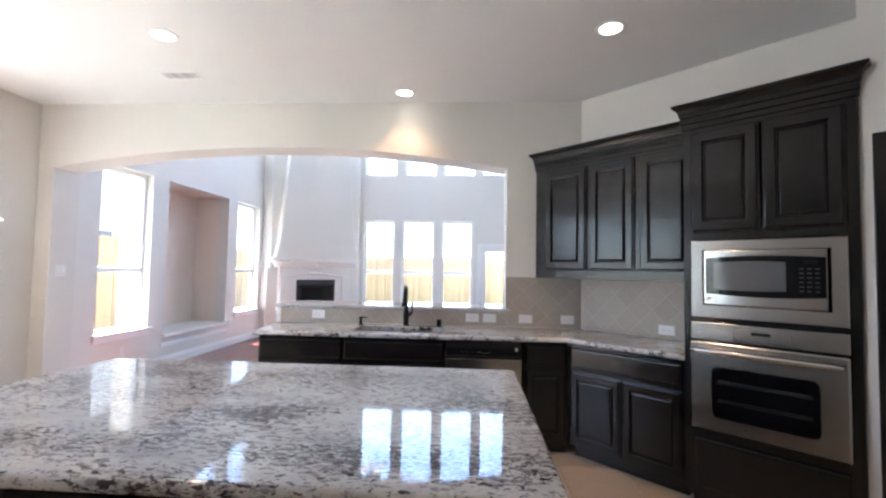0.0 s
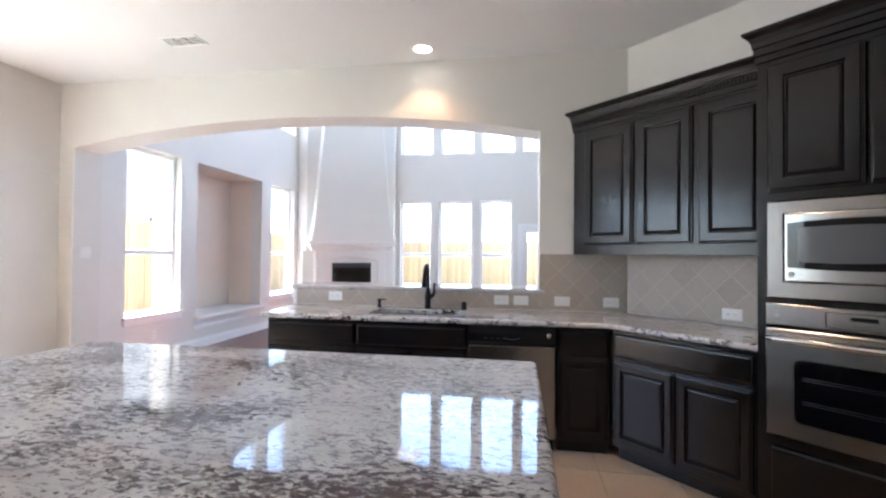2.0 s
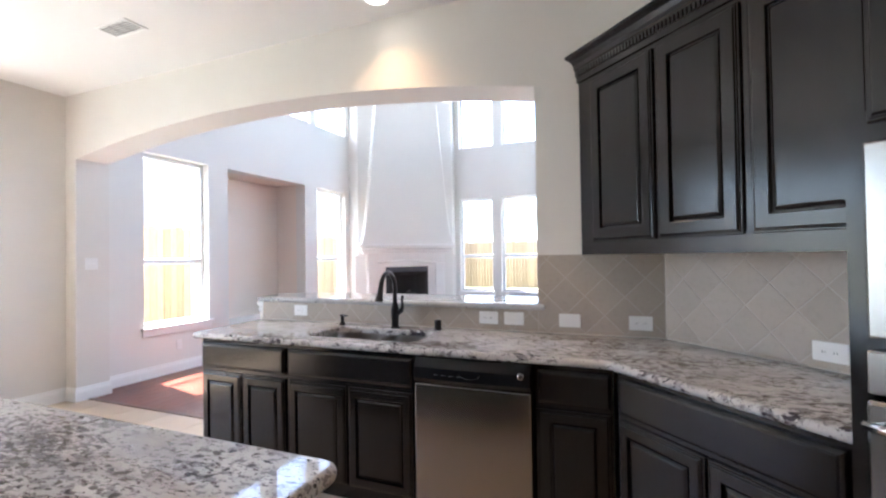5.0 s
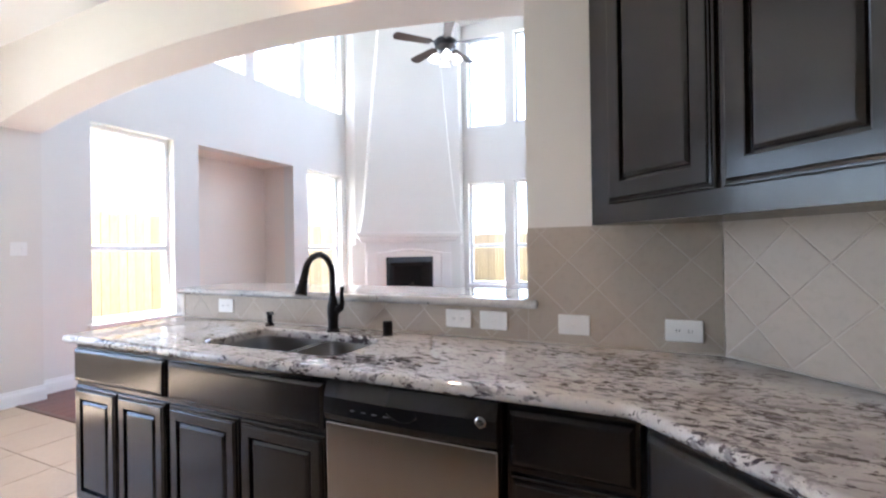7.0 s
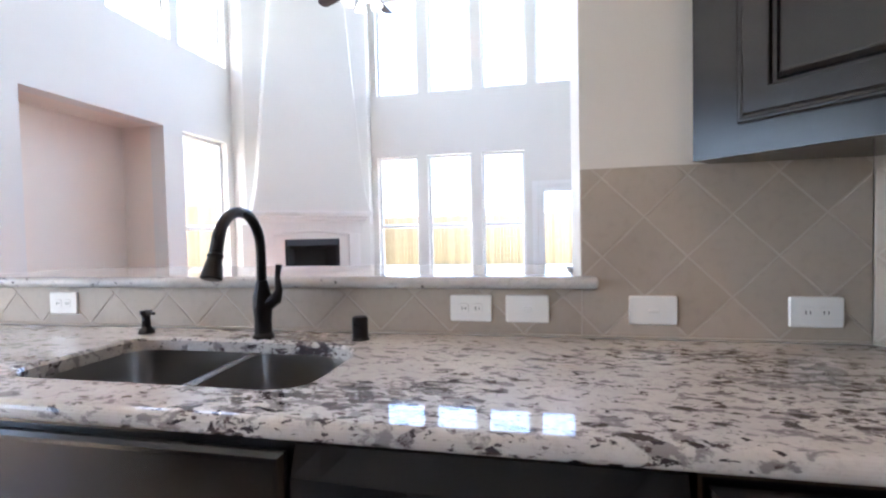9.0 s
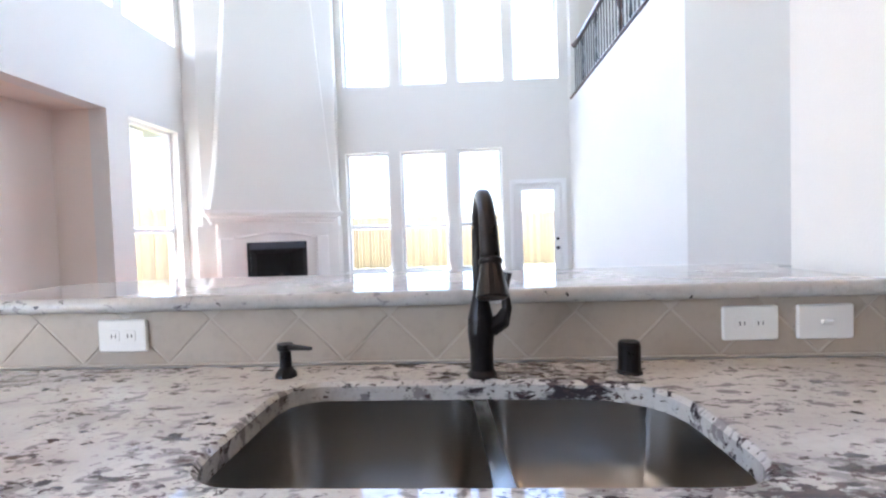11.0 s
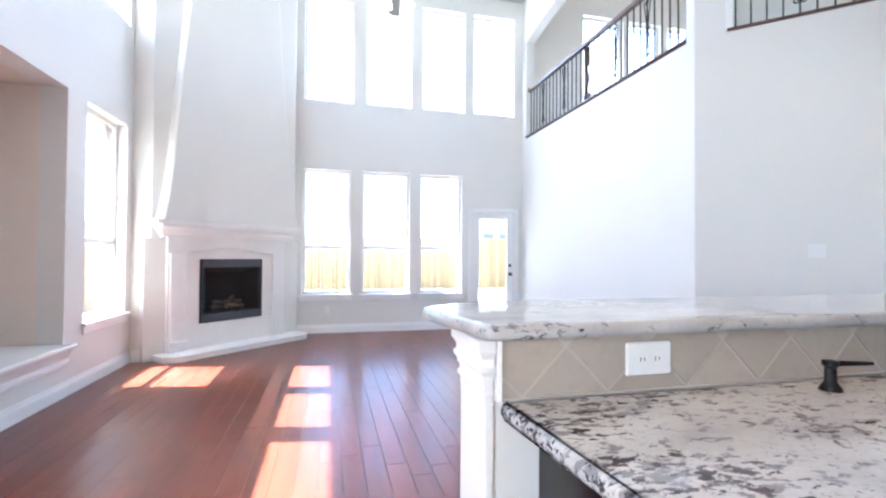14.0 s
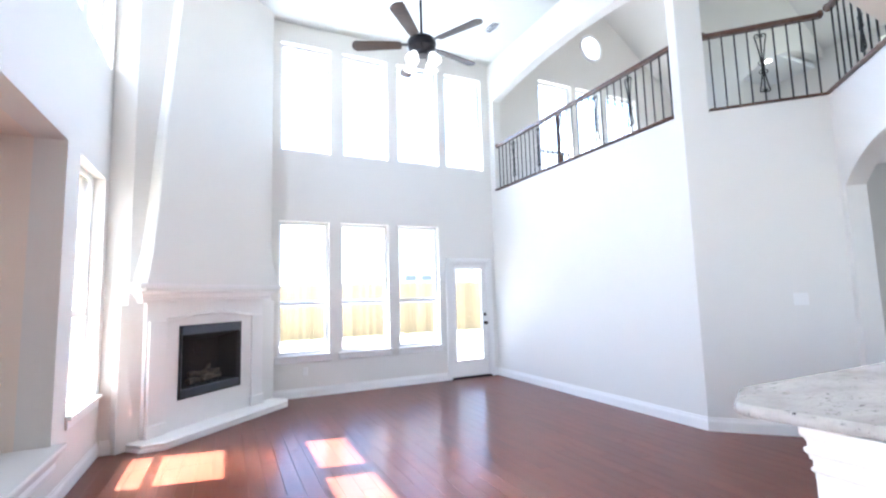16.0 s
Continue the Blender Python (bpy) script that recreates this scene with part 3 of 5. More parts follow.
leaf = part("door_leaf", boxes((0.022, 0.12, 0.03, 0.075, 0.03, H - 0.022), (0.655, W - 0.022, 0.03, 0.075, 0.03, H - 0.022), (0.12, 0.655, 0.03, 0.075, 0.03, 0.3), (0.12, 0.655, 0.03, 0.075, 1.9, H - 0.022)), M_TRIM, door)
g = part("pane", boxes((0.12, 0.655, 0.048, 0.056, 0.3, 1.9)), M_GLASS, leaf)
g.visible_shadow = False
bm = bmesh.new()
for a, b, c, d in ((0.105, 0.13, 0.285, 1.915), (0.645, 0.67, 0.285, 1.915), (0.13, 0.645, 0.285, 0.31), (0.13, 0.645, 1.89, 1.915)):
    box(bm, a, b, 0.018, 0.0295, c, d, 0.004, 2)
part("glazing_bead", bm, M_TRIM, leaf)
for nm, z in (("door_knob", 0.93), ("deadbolt", 1.08)):
    bm = lathe(bmesh.new(), [(0.001, 0), (0.03, 0), (0.03, 0.008), (0.012, 0.012), (0.012, 0.03), (0.026, 0.04), (0.028, 0.055), (0.018, 0.066), (0.001, 0.068)] if nm == "door_knob" else [(0.001, 0), (0.028, 0), (0.028, 0.01), (0.022, 0.02), (0.001, 0.022)], 16)
    bm.transform(Matrix.Translation((0.705, 0.0299, z)) @ pose(0, 0, 0, 90))
    part(nm, bm, M_BRONZE, leaf, "dark bronze " + nm.replace("_", " "))
part("threshold", boxes((0.0, W, -0.02, 0.1, 0.001, 0.03)), M_BRONZE, door)


def raised_door(w, h, parent, name="cabinet_door", at=(0, 0, 0), stile=0.052):
    """A raised-panel door with a stepped outer edge and a deep groove round its field: front towards -y, its lower left back corner at the given place."""
    x, y, z = at
    k = stile
    prof = [(0.0, 0.0), (0.0, -0.009), (0.003, -0.0115), (0.0075, -0.0115), (0.009, -0.0155), (0.0135, -0.0165), (0.016, -0.0205), (0.019, -0.022), (k, -0.022), (k + 0.003, -0.0205),
            (k + 0.004, -0.007), (k + 0.0125, -0.006), (k + 0.0145, -0.013), (k + 0.024, -0.0195), (k + 0.028, -0.0205)]
    bm = bmesh.new()
    rings(bm, [[(x + i, y + d, z + i), (x + w - i, y + d, z + i), (x + w - i, y + d, z + h - i), (x + i, y + d, z + h - i)] for i, d in prof])
    return part(name, bm, M_CAB, parent)


# pantry door with its dark casing
m_p = pose(*ang2(2.14, 0.66), 0, 0, 0, -45)
door2 = thing("door_2", m_p, "dark espresso pantry door and casing", "door", kind="structure")
bm = bmesh.new()
for a, b, c, d in ((-0.09, 0.0, 0, 2.15), (0.7, 0.79, 0, 2.15), (0.0, 0.7, 2.06, 2.15)):
    box(bm, a, b, -0.022, -0.002, c, d, 0.006, 2)
part("casing", bm, M_CAB, door2)
bm = boxes((0.003, 0.697, 0.035, 0.07, 0.01, 2.055))
leaf2 = part("door_leaf", bm, M_CAB, door2)
for z0, h in ((0.12, 0.78), (1.0, 0.95)):
    raised_door(0.56, h, leaf2, "door_panel", (0.07, 0.0345, z0))

# ---- kitchen cabinets ----


def drawer_front(w, h, parent, at):
    x, y, z = at
    prof = [(0.0, 0.0), (0.0, -0.011), (0.003, -0.015), (0.012, -0.0205), (0.02, -0.0215)]
    bm = bmesh.new()
    rings(bm, [[(x + i, y + d, z + i), (x + w - i, y + d, z + i), (x + w - i, y + d, z + h - i), (x + i, y + d, z + h - i)] for i, d in prof])
    return part("drawer_front", bm, M_CAB, parent)


def base_cabinet(m, w, d, label, doors, gap=0.012, open_top=False):
    """A base unit: carcass with a recessed toe kick, one wide drawer front and doors under it."""
    th = thing("base_cabinet", m, label, "cabinet", "kitchen base cabinets")
    bm = bmesh.new()
    if open_top:
        box(bm, 0.0, w, 0.0, d, 0.1, 0.62)
        box(bm, 0.0, w, 0.0, 0.02, 0.62, 0.876)
        box(bm, 0.0, 0.015, 0.02, d, 0.62, 0.876)
        box(bm, w - 0.015, w, 0.02, d, 0.62, 0.876)
        box(bm, 0.001, w - 0.001, 0.07, d - 0.01, 0, 0.1)
    else:
        box(bm, 0.0, w, 0.0, d, 0.1, 0.876, 0.002, 1)
        box(bm, 0.001, w - 0.001, 0.07, d - 0.01, 0, 0.1)
    part("carcass", bm, M_CAB, th)
    drawer_front(w - 2 * gap, 0.155, th, (gap, -0.001, 0.695))
    dw = (w - gap * (doors + 1)) / doors
    for i in range(doors):
        raised_door(dw, 0.545, th, at=(gap + i * (dw + gap), -0.001, 0.125))
    return th


CF = 4.32
base_cabinet(pose(-1.41, CF, 0), 0.7, 0.6, "espresso base cabinet with a drawer above two raised-panel doors", 2)
base_cabinet(pose(-0.708, CF, 0), 0.838, 0.6, "espresso sink base cabinet with a false drawer and two doors", 2, open_top=True)
base_cabinet(pose(0.755, CF, 0), 0.345, 0.6, "narrow espresso base cabinet beside the dishwasher", 1)
base_cabinet(ANG @ pose(0.29, -0.62, 0), 0.845, 0.6, "espresso diagonal base cabinet with a wide drawer and two doors", 2)

# dishwasher
dw = thing("dishwasher", pose(0.135, CF, 0), "stainless dishwasher with a black control panel", "dishwasher")
part("tub", boxes((0.004, 0.606, 0.002, 0.57, 0.1, 0.874)), M_BLACKPLASTIC, dw)
part("toe_panel", boxes((0.01, 0.6, 0.06, 0.08, 0.0, 0.1)), M_BLACKPLASTIC, dw)
part("door_panel", box(bmesh.new(), 0.006, 0.604, -0.032, 0.001, 0.105, 0.735, 0.006, 2), M_STEEL, dw, "brushed stainless door panel")
bm = bmesh.new()
cols = []
for i in range(13):
    x = 0.006 + 0.598 * i / 12
    b = 0.012 * (1 - ((i - 6) / 6) ** 2)
    cols.append([(x, 0.0, 0.742), (x, -0.03 - b, 0.742), (x, -0.042 - b, 0.765), (x, -0.04 - b, 0.82), (x, -0.022, 0.868), (x, 0.0, 0.872)])
rings(bm, cols)
cp = part("control_panel", bm, M_BLACKPLASTIC, dw, "black curved control panel")
bm = tube(bmesh.new(), [(0.31 + 0.055 * math.cos(math.pi * (1.1 + 0.8 * i / 10)), -0.0565, 0.812 + 0.03 * math.sin(math.pi * (1.1 + 0.8 * i / 10))) for i in range(11)], 0.002, 6)
part("handle_lip", bm, M_STEEL, cp)
for i in range(6):
    part("printed_mark", boxes((0.12 + i * 0.042, 0.138 + i * 0.042, -0.0525 - 0.004 * (i in (2, 3)), -0.044, 0.787, 0.79)), M_MARK, cp)
bm = lathe(bmesh.new(), [(0.001, 0), (0.016, 0), (0.016, 0.004), (0.011, 0.007), (0.001, 0.007)], 18)
bm.transform(Matrix.Translation((0.56, -0.043, 0.815)) @ pose(0, 0, 0, 90))
part("badge", bm, M_STEEL, cp, "small round metal badge")

# wall cabinets on the angled wall
UZ0, UZ1, UD = 1.377, 2.40, 0.35
wc = thing("wall_cabinet", ANG, "espresso wall cabinet with three raised-panel doors and crown", "cabinet")
bm = bmesh.new()
prism(bm, [(-0.255, -UD), (1.155, -UD), (1.155, -0.004), (-0.004, -0.004), (-0.255, -0.262)], UZ0, UZ1)
part("carcass", bm, M_CAB, wc)
for x0, w in ((-0.15, 0.42), (0.292, 0.39), (0.715, 0.4)):
    raised_door(w, 0.885, wc, at=(x0, -UD - 0.001, 1.447), stile=0.066)
CROWN = [(0.0, 2.40), (0.014, 2.40), (0.014, 2.43), (0.022, 2.437), (0.022, 2.47), (0.03, 2.478), (0.034, 2.5), (0.05, 2.525), (0.075, 2.54), (0.085, 2.545), (0.085, 2.56), (0.0, 2.56)]


def crown(parent, path, lift, wide):
    return part("crown_moulding", sweep(bmesh.new(), path, [(o * wide, z + lift) for o, z in CROWN]), M_CAB, parent)


def dentils(parent, x0, x1, y, z):
    """A row of small blocks on the frieze under the crown."""
    bm = bmesh.new()
    n = int((x1 - x0) / 0.021)
    for i in range(n):
        x = x0 + (i + 0.25) * (x1 - x0) / n
        box(bm, x, x + 0.011, y - 0.0205, y - 0.0135, z, z + 0.03)
    return part("dentil_trim", bm, M_CAB, parent)


crown(wc, [(-0.262, -0.262), (-0.255, -UD), (1.13, -UD)][::-1], -0.042, 0.64)
dentils(wc, -0.25, 1.13, -UD, 2.393)

# tall oven cabinet
OD = 0.68
oc = thing("oven_cabinet", ANG, "tall espresso cabinet housing a microwave and oven", "cabinet")
S0, S1 = 1.16, 2.0
bm = bmesh.new()
for a, b, y0, y1, z0, z1 in ((S0, S0 + 0.045, -OD, -0.004, 0.1, 2.385), (S1 - 0.075, S1, -OD, -0.004, 0.1, 2.385), (S0, S1, -0.03, -0.004, 0.1, 2.385),
                             (S0 + 0.045, S1 - 0.075, -OD, -0.03, 2.31, 2.385), (S0 + 0.045, S1 - 0.075, -OD, -0.03, 1.645, 1.72), (S0 + 0.045, S1 - 0.075, -OD, -0.03, 1.14, 1.165), (S0 + 0.045, S1 - 0.075, -OD, -0.03, 0.1, 0.5)):
    part("frame_panel", boxes((a, b, y0, y1, z0, z1)), M_CAB, oc)
box(bm, S0 + 0.02, S1 - 0.02, -OD + 0.07, -0.1, 0, 0.1)
part("plinth", bm, M_CAB, oc)
part("cupboard_box", boxes((S0 + 0.05, S1 - 0.08, -OD + 0.012, -0.04, 1.72, 2.31)), M_CAB, oc)
for x0 in (1.212, 1.588):
    raised_door(0.365, 0.635, oc, at=(x0, -OD - 0.001, 1.688), stile=0.062)
drawer_front(0.72, 0.3, oc, (1.22, -OD - 0.001, 0.14))
crown(oc, [(S0, -0.3), (S0, -OD), (S1, -OD), (S1, -0.662)][::-1], -0.045, 0.64)
part("soffit_fill", boxes((S0, S1, -OD, -0.004, 2.385, 2.50)), M_CAB, oc)


def rounded_rect(x0, x1, z0, z1, r, n=5):
    pts = []
    for cx, cz, a0 in ((x1 - r, z1 - r, 0), (x0 + r, z1 - r, 90), (x0 + r, z0 + r, 180), (x1 - r, z0 + r, 270)):
        for k in range(n + 1):
            a = radians(a0 + 90 * k / n)
            pts.append((cx + r * math.cos(a), cz + r * math.sin(a)))
    return pts


def plate(bm, outer, y0, y1, ease=0.004):
    """A flat plate in the x-z plane with eased front edge, front at y0."""
    c = (sum(p[0] for p in outer) / len(outer), sum(p[1] for p in outer) / len(outer))

    def inset(d):
        w = max(abs(p[0] - c[0]) for p in outer)
        h = max(abs(p[1] - c[1]) for p in outer)
        return [(c[0] + (p[0] - c[0]) * (1 - d / w), c[1] + (p[1] - c[1]) * (1 - d / h)) for p in outer]

    rings(bm, [[(x, y1, z) for x, z in outer], [(x, y0 + ease, z) for x, z in outer], [(x, y0, z) for x, z in inset(ease)]])
    return bm


# microwave with its trim kit
mw = thing("microwave", ANG @ pose(0, -OD, 0), "built-in stainless microwave with a wide trim frame", "microwave")
part("housing", boxes((1.26, 1.9, 0.0, 0.5, 1.2, 1.6)), M_BLACKPLASTIC, mw)
bm = bmesh.new()
ox0, ox1, oz0, oz1 = 1.207, 1.953, 1.168, 1.64
ix0, ix1, iz0, iz1 = 1.275, 1.887, 1.245, 1.58
loops = []
for i, d in ((0.0, -0.001), (0.0, -0.018), (0.006, -0.024)):
    loops.append([(ox0 + i, d, oz0 + i), (ox1 - i, d, oz0 + i), (ox1 - i, d, oz1 - i), (ox0 + i, d, oz1 - i)])
for d in (-0.024, -0.004, -0.001):
    loops.append([(ix0, d, iz0), (ix1, d, iz0), (ix1, d, iz1), (ix0, d, iz1)])
rings(bm, loops, False, False)
part("trim_frame", bm, M_STEEL, mw, "brushed stainless trim frame")
bm = bmesh.new()
bow = []
for i in range(17):
    x = 1.289 + 0.584 * i / 16
    b = 0.014 * (1 - ((i - 8) / 8) ** 2)
    bow.append([(x, -0.002, 1.25), (x, -0.034 - b, 1.25), (x, -0.038 - b, 1.256), (x, -0.038 - b, 1.569), (x, -0.034 - b, 1.575), (x, -0.002, 1.575)])
rings(bm, bow)
front = part("front_panel", bm, M_STEEL, mw)


def bowed(x, extra):
    return -0.038 - 0.014 * (1 - ((x - 1.581) / 0.298) ** 2) - extra


def bowed_panel(x0, x1, z0, z1, extra, n=12, crown_z=0.0):
    bm = bmesh.new()
    lp = []
    for i in range(n + 1):
        x = x0 + (x1 - x0) * i / n
        t = 1 - (2 * i / n - 1) ** 2
        za, zb = z0 - crown_z * t, z1 + crown_z * t
        lp.append([(x, bowed(x, -0.004), za), (x, bowed(x, extra), za), (x, bowed(x, extra), zb), (x, bowed(x, -0.004), zb)])
    rings(bm, lp)
    return bm


part("black_door_glass", bowed_panel(1.3, 1.868, 1.318, 1.53, 0.003, 16, 0.012), M_BLACKGLASS, front)
part("viewing_window", bowed_panel(1.345, 1.7, 1.345, 1.505, 0.0045, 10, 0.006), M_GREY_WINDOW, front, "grey mesh viewing window")
bm = bmesh.new()
for r in range(6):
    for c in range(3):
        x = 1.758 + c * 0.033
        box(bm, x, x + 0.018, bowed(x, 0.0042), bowed(x, 0.0), 1.345 + r * 0.024, 1.353 + r * 0.024)
part("keypad", bm, M_KEYS, front)
part("display", boxes((1.758, 1.84, bowed(1.8, 0.0045), bowed(1.8, 0.0), 1.495, 1.518)), M_LCD, front)
bm = lathe(bmesh.new(), [(0.001, 0), (0.013, 0), (0.013, 0.004), (0.009, 0.007), (0.001, 0.007)], 18)
bm.transform(Matrix.Translation((1.315, -0.0415, 1.285)) @ pose(0, 0, 0, 90))
part("badge", bm, M_STEEL, front)

# wall oven
ov = thing("wall_oven", ANG @ pose(0, -OD, 0), "built-in stainless wall oven with a bar handle", "oven")
part("housing", boxes((1.25, 1.91, 0.0, 0.55, 0.52, 1.12)), M_BLACKPLASTIC, ov)
part("control_panel", plate(bmesh.new(), rounded_rect(1.207, 1.953, 1.035, 1.14, 0.006, 2), -0.03, 0.0), M_STEEL, ov, "brushed stainless control panel")
# dark rim round the control plate, drawing its shadow line in colour
part("plate_shadow_gap", plate(bmesh.new(), rounded_rect(1.441, 1.719, 1.046, 1.122, 0.014), -0.0312, -0.0295, 0.0005), M_SLOT, ov)
cp2 = part("control_plate", plate(bmesh.new(), rounded_rect(1.445, 1.715, 1.05, 1.118, 0.012), -0.034, -0.0295, 0.002), M_STEEL, ov)
part("display", boxes((1.53, 1.62, -0.0365, -0.0335, 1.087, 1.105)), M_LCD, cp2, "small black clock display")
bm = bmesh.new()
for i in range(7):
    box(bm, 1.47 + i * 0.035, 1.485 + i * 0.035, -0.0352, -0.0335, 1.066, 1.07)
part("printed_marks", bm, M_SLOT, cp2)
bm = lathe(bmesh.new(), [(0.001, 0), (0.011, 0), (0.011, 0.004), (0.007, 0.006), (0.001, 0.006)], 18)
bm.transform(Matrix.Translation((1.255, -0.03, 1.075)) @ pose(0, 0, 0, 90))
part("badge", bm, M_STEEL, ov)
odoor = part("oven_door", plate(bmesh.new(), rounded_rect(1.207, 1.953, 0.5, 1.022, 0.01, 3), -0.04, 0.0, 0.008), M_STEEL, ov)
part("door_glass", plate(bmesh.new(), rounded_rect(1.325, 1.835, 0.585, 0.885, 0.035), -0.0415, -0.039, 0.001), M_BLACKGLASS, odoor, "black oven door glass")
bm = bmesh.new()
for z in (0.68, 0.79):
    for k in range(2):
        box(bm, 1.36, 1.80, -0.0425, -0.0412, z + k * 0.012, z + 0.0015 + k * 0.012)
part("oven_rack_lines", bm, M_GREY_WINDOW, odoor)
bm = tube(bmesh.new(), [(1.225 + 0.71 * i / 14, -0.085 - 0.012 * math.sin(math.pi * i / 14), 0.975) for i in range(15)], 0.015, 14, [0.011] + [0.015] * 13 + [0.011])
for fc in bm.faces:
    fc.smooth = len(fc.verts) == 4
part("handle", bm, M_POLISH, odoor, "polished bar handle")
for x in (1.25, 1.91):
    part("handle_post", tube(bmesh.new(), [(x, -0.038, 0.975), (x, -0.088, 0.975)], 0.009, 10), M_STEEL, odoor)

# ---- granite tops ----


def slab(outer, z0, z1, hole=None, round_edge=0.016):
    """A stone top with eased edges; hole: a loop cut through it."""
    bm = bmesh.new()
    n = len(outer)
    h = (z1 - z0) / 2
    prof = [(round_edge * (1 - math.cos(a)), z0 + h - h * math.sin(a)) for a in (radians(90 - 180 * k / 10) for k in range(11))]
    rows = []
    for d, z in prof:
        rows.append([bm.verts.new((p.x, p.y, z)) for p in offset_path(outer, d, True)])
    for a, b in zip(rows, rows[1:]):
        for i in range(n):
            bm.faces.new((a[i], a[(i + 1) % n], b[(i + 1) % n], b[i]))
    edges_t = [bm.edges.get((rows[-1][i], rows[-1][(i + 1) % n])) for i in range(n)]
    edges_b = [bm.edges.get((rows[0][i], rows[0][(i + 1) % n])) for i in range(n)]
    if hole:
        k = len(hole)
        hp = [(0.0, z0), (0.0, z1 - 0.008), (-0.008, z1)]
        hrows = [[bm.verts.new((p.x, p.y, z)) for p in offset_path(hole, d, True)] for d, z in hp]
        for a, b in zip(hrows, hrows[1:]):
            for i in range(k):
                bm.faces.new((a[i], a[(i + 1) % k], b[(i + 1) % k], b[i]))
        edges_t += [bm.edges.get((hrows[-1][i], hrows[-1][(i + 1) % k])) for i in range(k)]
        edges_b += [bm.edges.get((hrows[0][i], hrows[0][(i + 1) % k])) for i in range(k)]
    bmesh.ops.triangle_fill(bm, edges=edges_t, use_beauty=True)
    bmesh.ops.triangle_fill(bm, edges=edges_b, use_beauty=True)
    return bm


def soft_corners(poly, radii, n=5):
    """Round the corners of a polygon (anticlockwise)."""
    out = []
    for i, p in enumerate(poly):
        p, a, b = Vector(p), Vector(poly[i - 1]), Vector(poly[(i + 1) % len(poly)])
        r = radii[i] if isinstance(radii, (list, tuple)) else radii
        if r <= 0:
            out.append(p)
            continue
        u, v = (a - p).normalized(), (b - p).normalized()
        for k in range(n + 1):
            t = k / n
            out.append((p + u * r) * (1 - t) ** 2 + 2 * p * t * (1 - t) + (p + v * r) * t ** 2)
    return [(q.x, q.y) for q in out]


SINK = soft_corners([(-0.66, 4.41), (0.085, 4.41), (0.085, 4.705), (0.0, 4.775), (-0.24, 4.79), (-0.62, 4.79), (-0.66, 4.74)], [0.09, 0.09, 0.07, 0.07, 0.05, 0.04, 0.04])
e0, e1 = ang2(1.155, 0.005), ang2(1.155, 0.655)
cx = 1.35 - 0.665 * math.tan(radians(22.5))
counter = [(-1.455, 4.275), (cx, 4.275), e1, e0, (1.347, 4.935), (-1.495, 4.935)]
tagged(mesh_ob("countertop", slab(soft_corners(counter, [0.02, 0.02, 0, 0, 0, 0.005]), 0.877, 0.915, SINK), M_GRANITE), "white granite countertop with dark flecks and a sink cutout", "countertop")
bar = [(-1.54, 4.905), (0.70, 4.905), (0.70, 4.936), (0.645, 4.936), (0.645, 5.27), (0.70, 5.27), (0.70, 5.42), (-1.36, 5.43), (-1.61, 5.29)]
tagged(mesh_ob("raised_bar_countertop", slab(soft_corners(bar, [0.03, 0.01, 0.004, 0.004, 0.004, 0.004, 0.02, 0.05, 0.05]), 1.05, 1.086), M_GRANITE_BAR), "raised white granite bar top on the low wall", "countertop")

# ---- island ----
ISL = (-1.62, 0.57, 1.69, 3.06)
isl = thing("kitchen_island", pose(-1.55, 1.76, 0), "espresso kitchen island base with raised-panel fronts", "island")
IW, ID = 2.05, 1.2
part("carcass", boxes((0, IW, 0, ID, 0.1, 0.876), (0.06, IW - 0.06, 0.06, ID - 0.06, 0, 0.1)), M_CAB, isl)
for i in range(3):
    w = (IW - 0.16) / 3
    x = 0.04 + i * (w + 0.04)
    drawer_front(w, 0.15, isl, (x, -0.001, 0.7))
    for j in range(2):
        raised_door(w / 2 - 0.006, 0.55, isl, at=(x + j * (w / 2 + 0.006), -0.001, 0.125))
tagged(mesh_ob("island_top", slab(soft_corners([(ISL[0], ISL[2]), (ISL[1], ISL[2]), (ISL[1], ISL[3]), (ISL[0], ISL[3])], 0.05), 0.877, 0.917, None, 0.016), M_GRANITE_ISLAND), "large polished white granite island top with dark flecks", "countertop")

# ---- sink and tap ----
sink = thing("kitchen_sink", pose(0, 0, 0), "stainless double-bowl sink set under the granite", "sink")


def bowl(poly, depth, parent):
    bm = bmesh.new()
    loops = []
    for d, z in ((0.0, 0.8765), (0.004, 0.84), (0.012, 0.76), (0.03, 0.876 - depth + 0.03), (0.06, 0.876 - depth + 0.006), (0.09, 0.876 - depth)):
        loops.append([(p.x, p.y, z) for p in offset_path(poly, d, True)])
    rings(bm, loops, False, True)
    ob = part("bowl", bm, M_SINK, parent)
    for p in ob.data.polygons:
        p.use_smooth = len(p.vertices) == 4
    return ob


b1 = bowl(soft_corners([(-0.685, 4.385), (-0.255, 4.385), (-0.285, 4.81), (-0.675, 4.81)], 0.09, 8), 0.22, sink)
b2 = bowl(soft_corners([(-0.225, 4.385), (0.11, 4.385), (0.1, 4.74), (0.0, 4.8), (-0.255, 4.81)], [0.08, 0.09, 0.06, 0.06, 0.08], 8), 0.18, sink)
part("divider", prism(bmesh.new(), [(-0.2549, 4.40), (-0.2251, 4.40), (-0.2551, 4.80), (-0.2849, 4.80)], 0.83, 0.8755), M_STEEL, sink, "bright steel divider between the bowls")
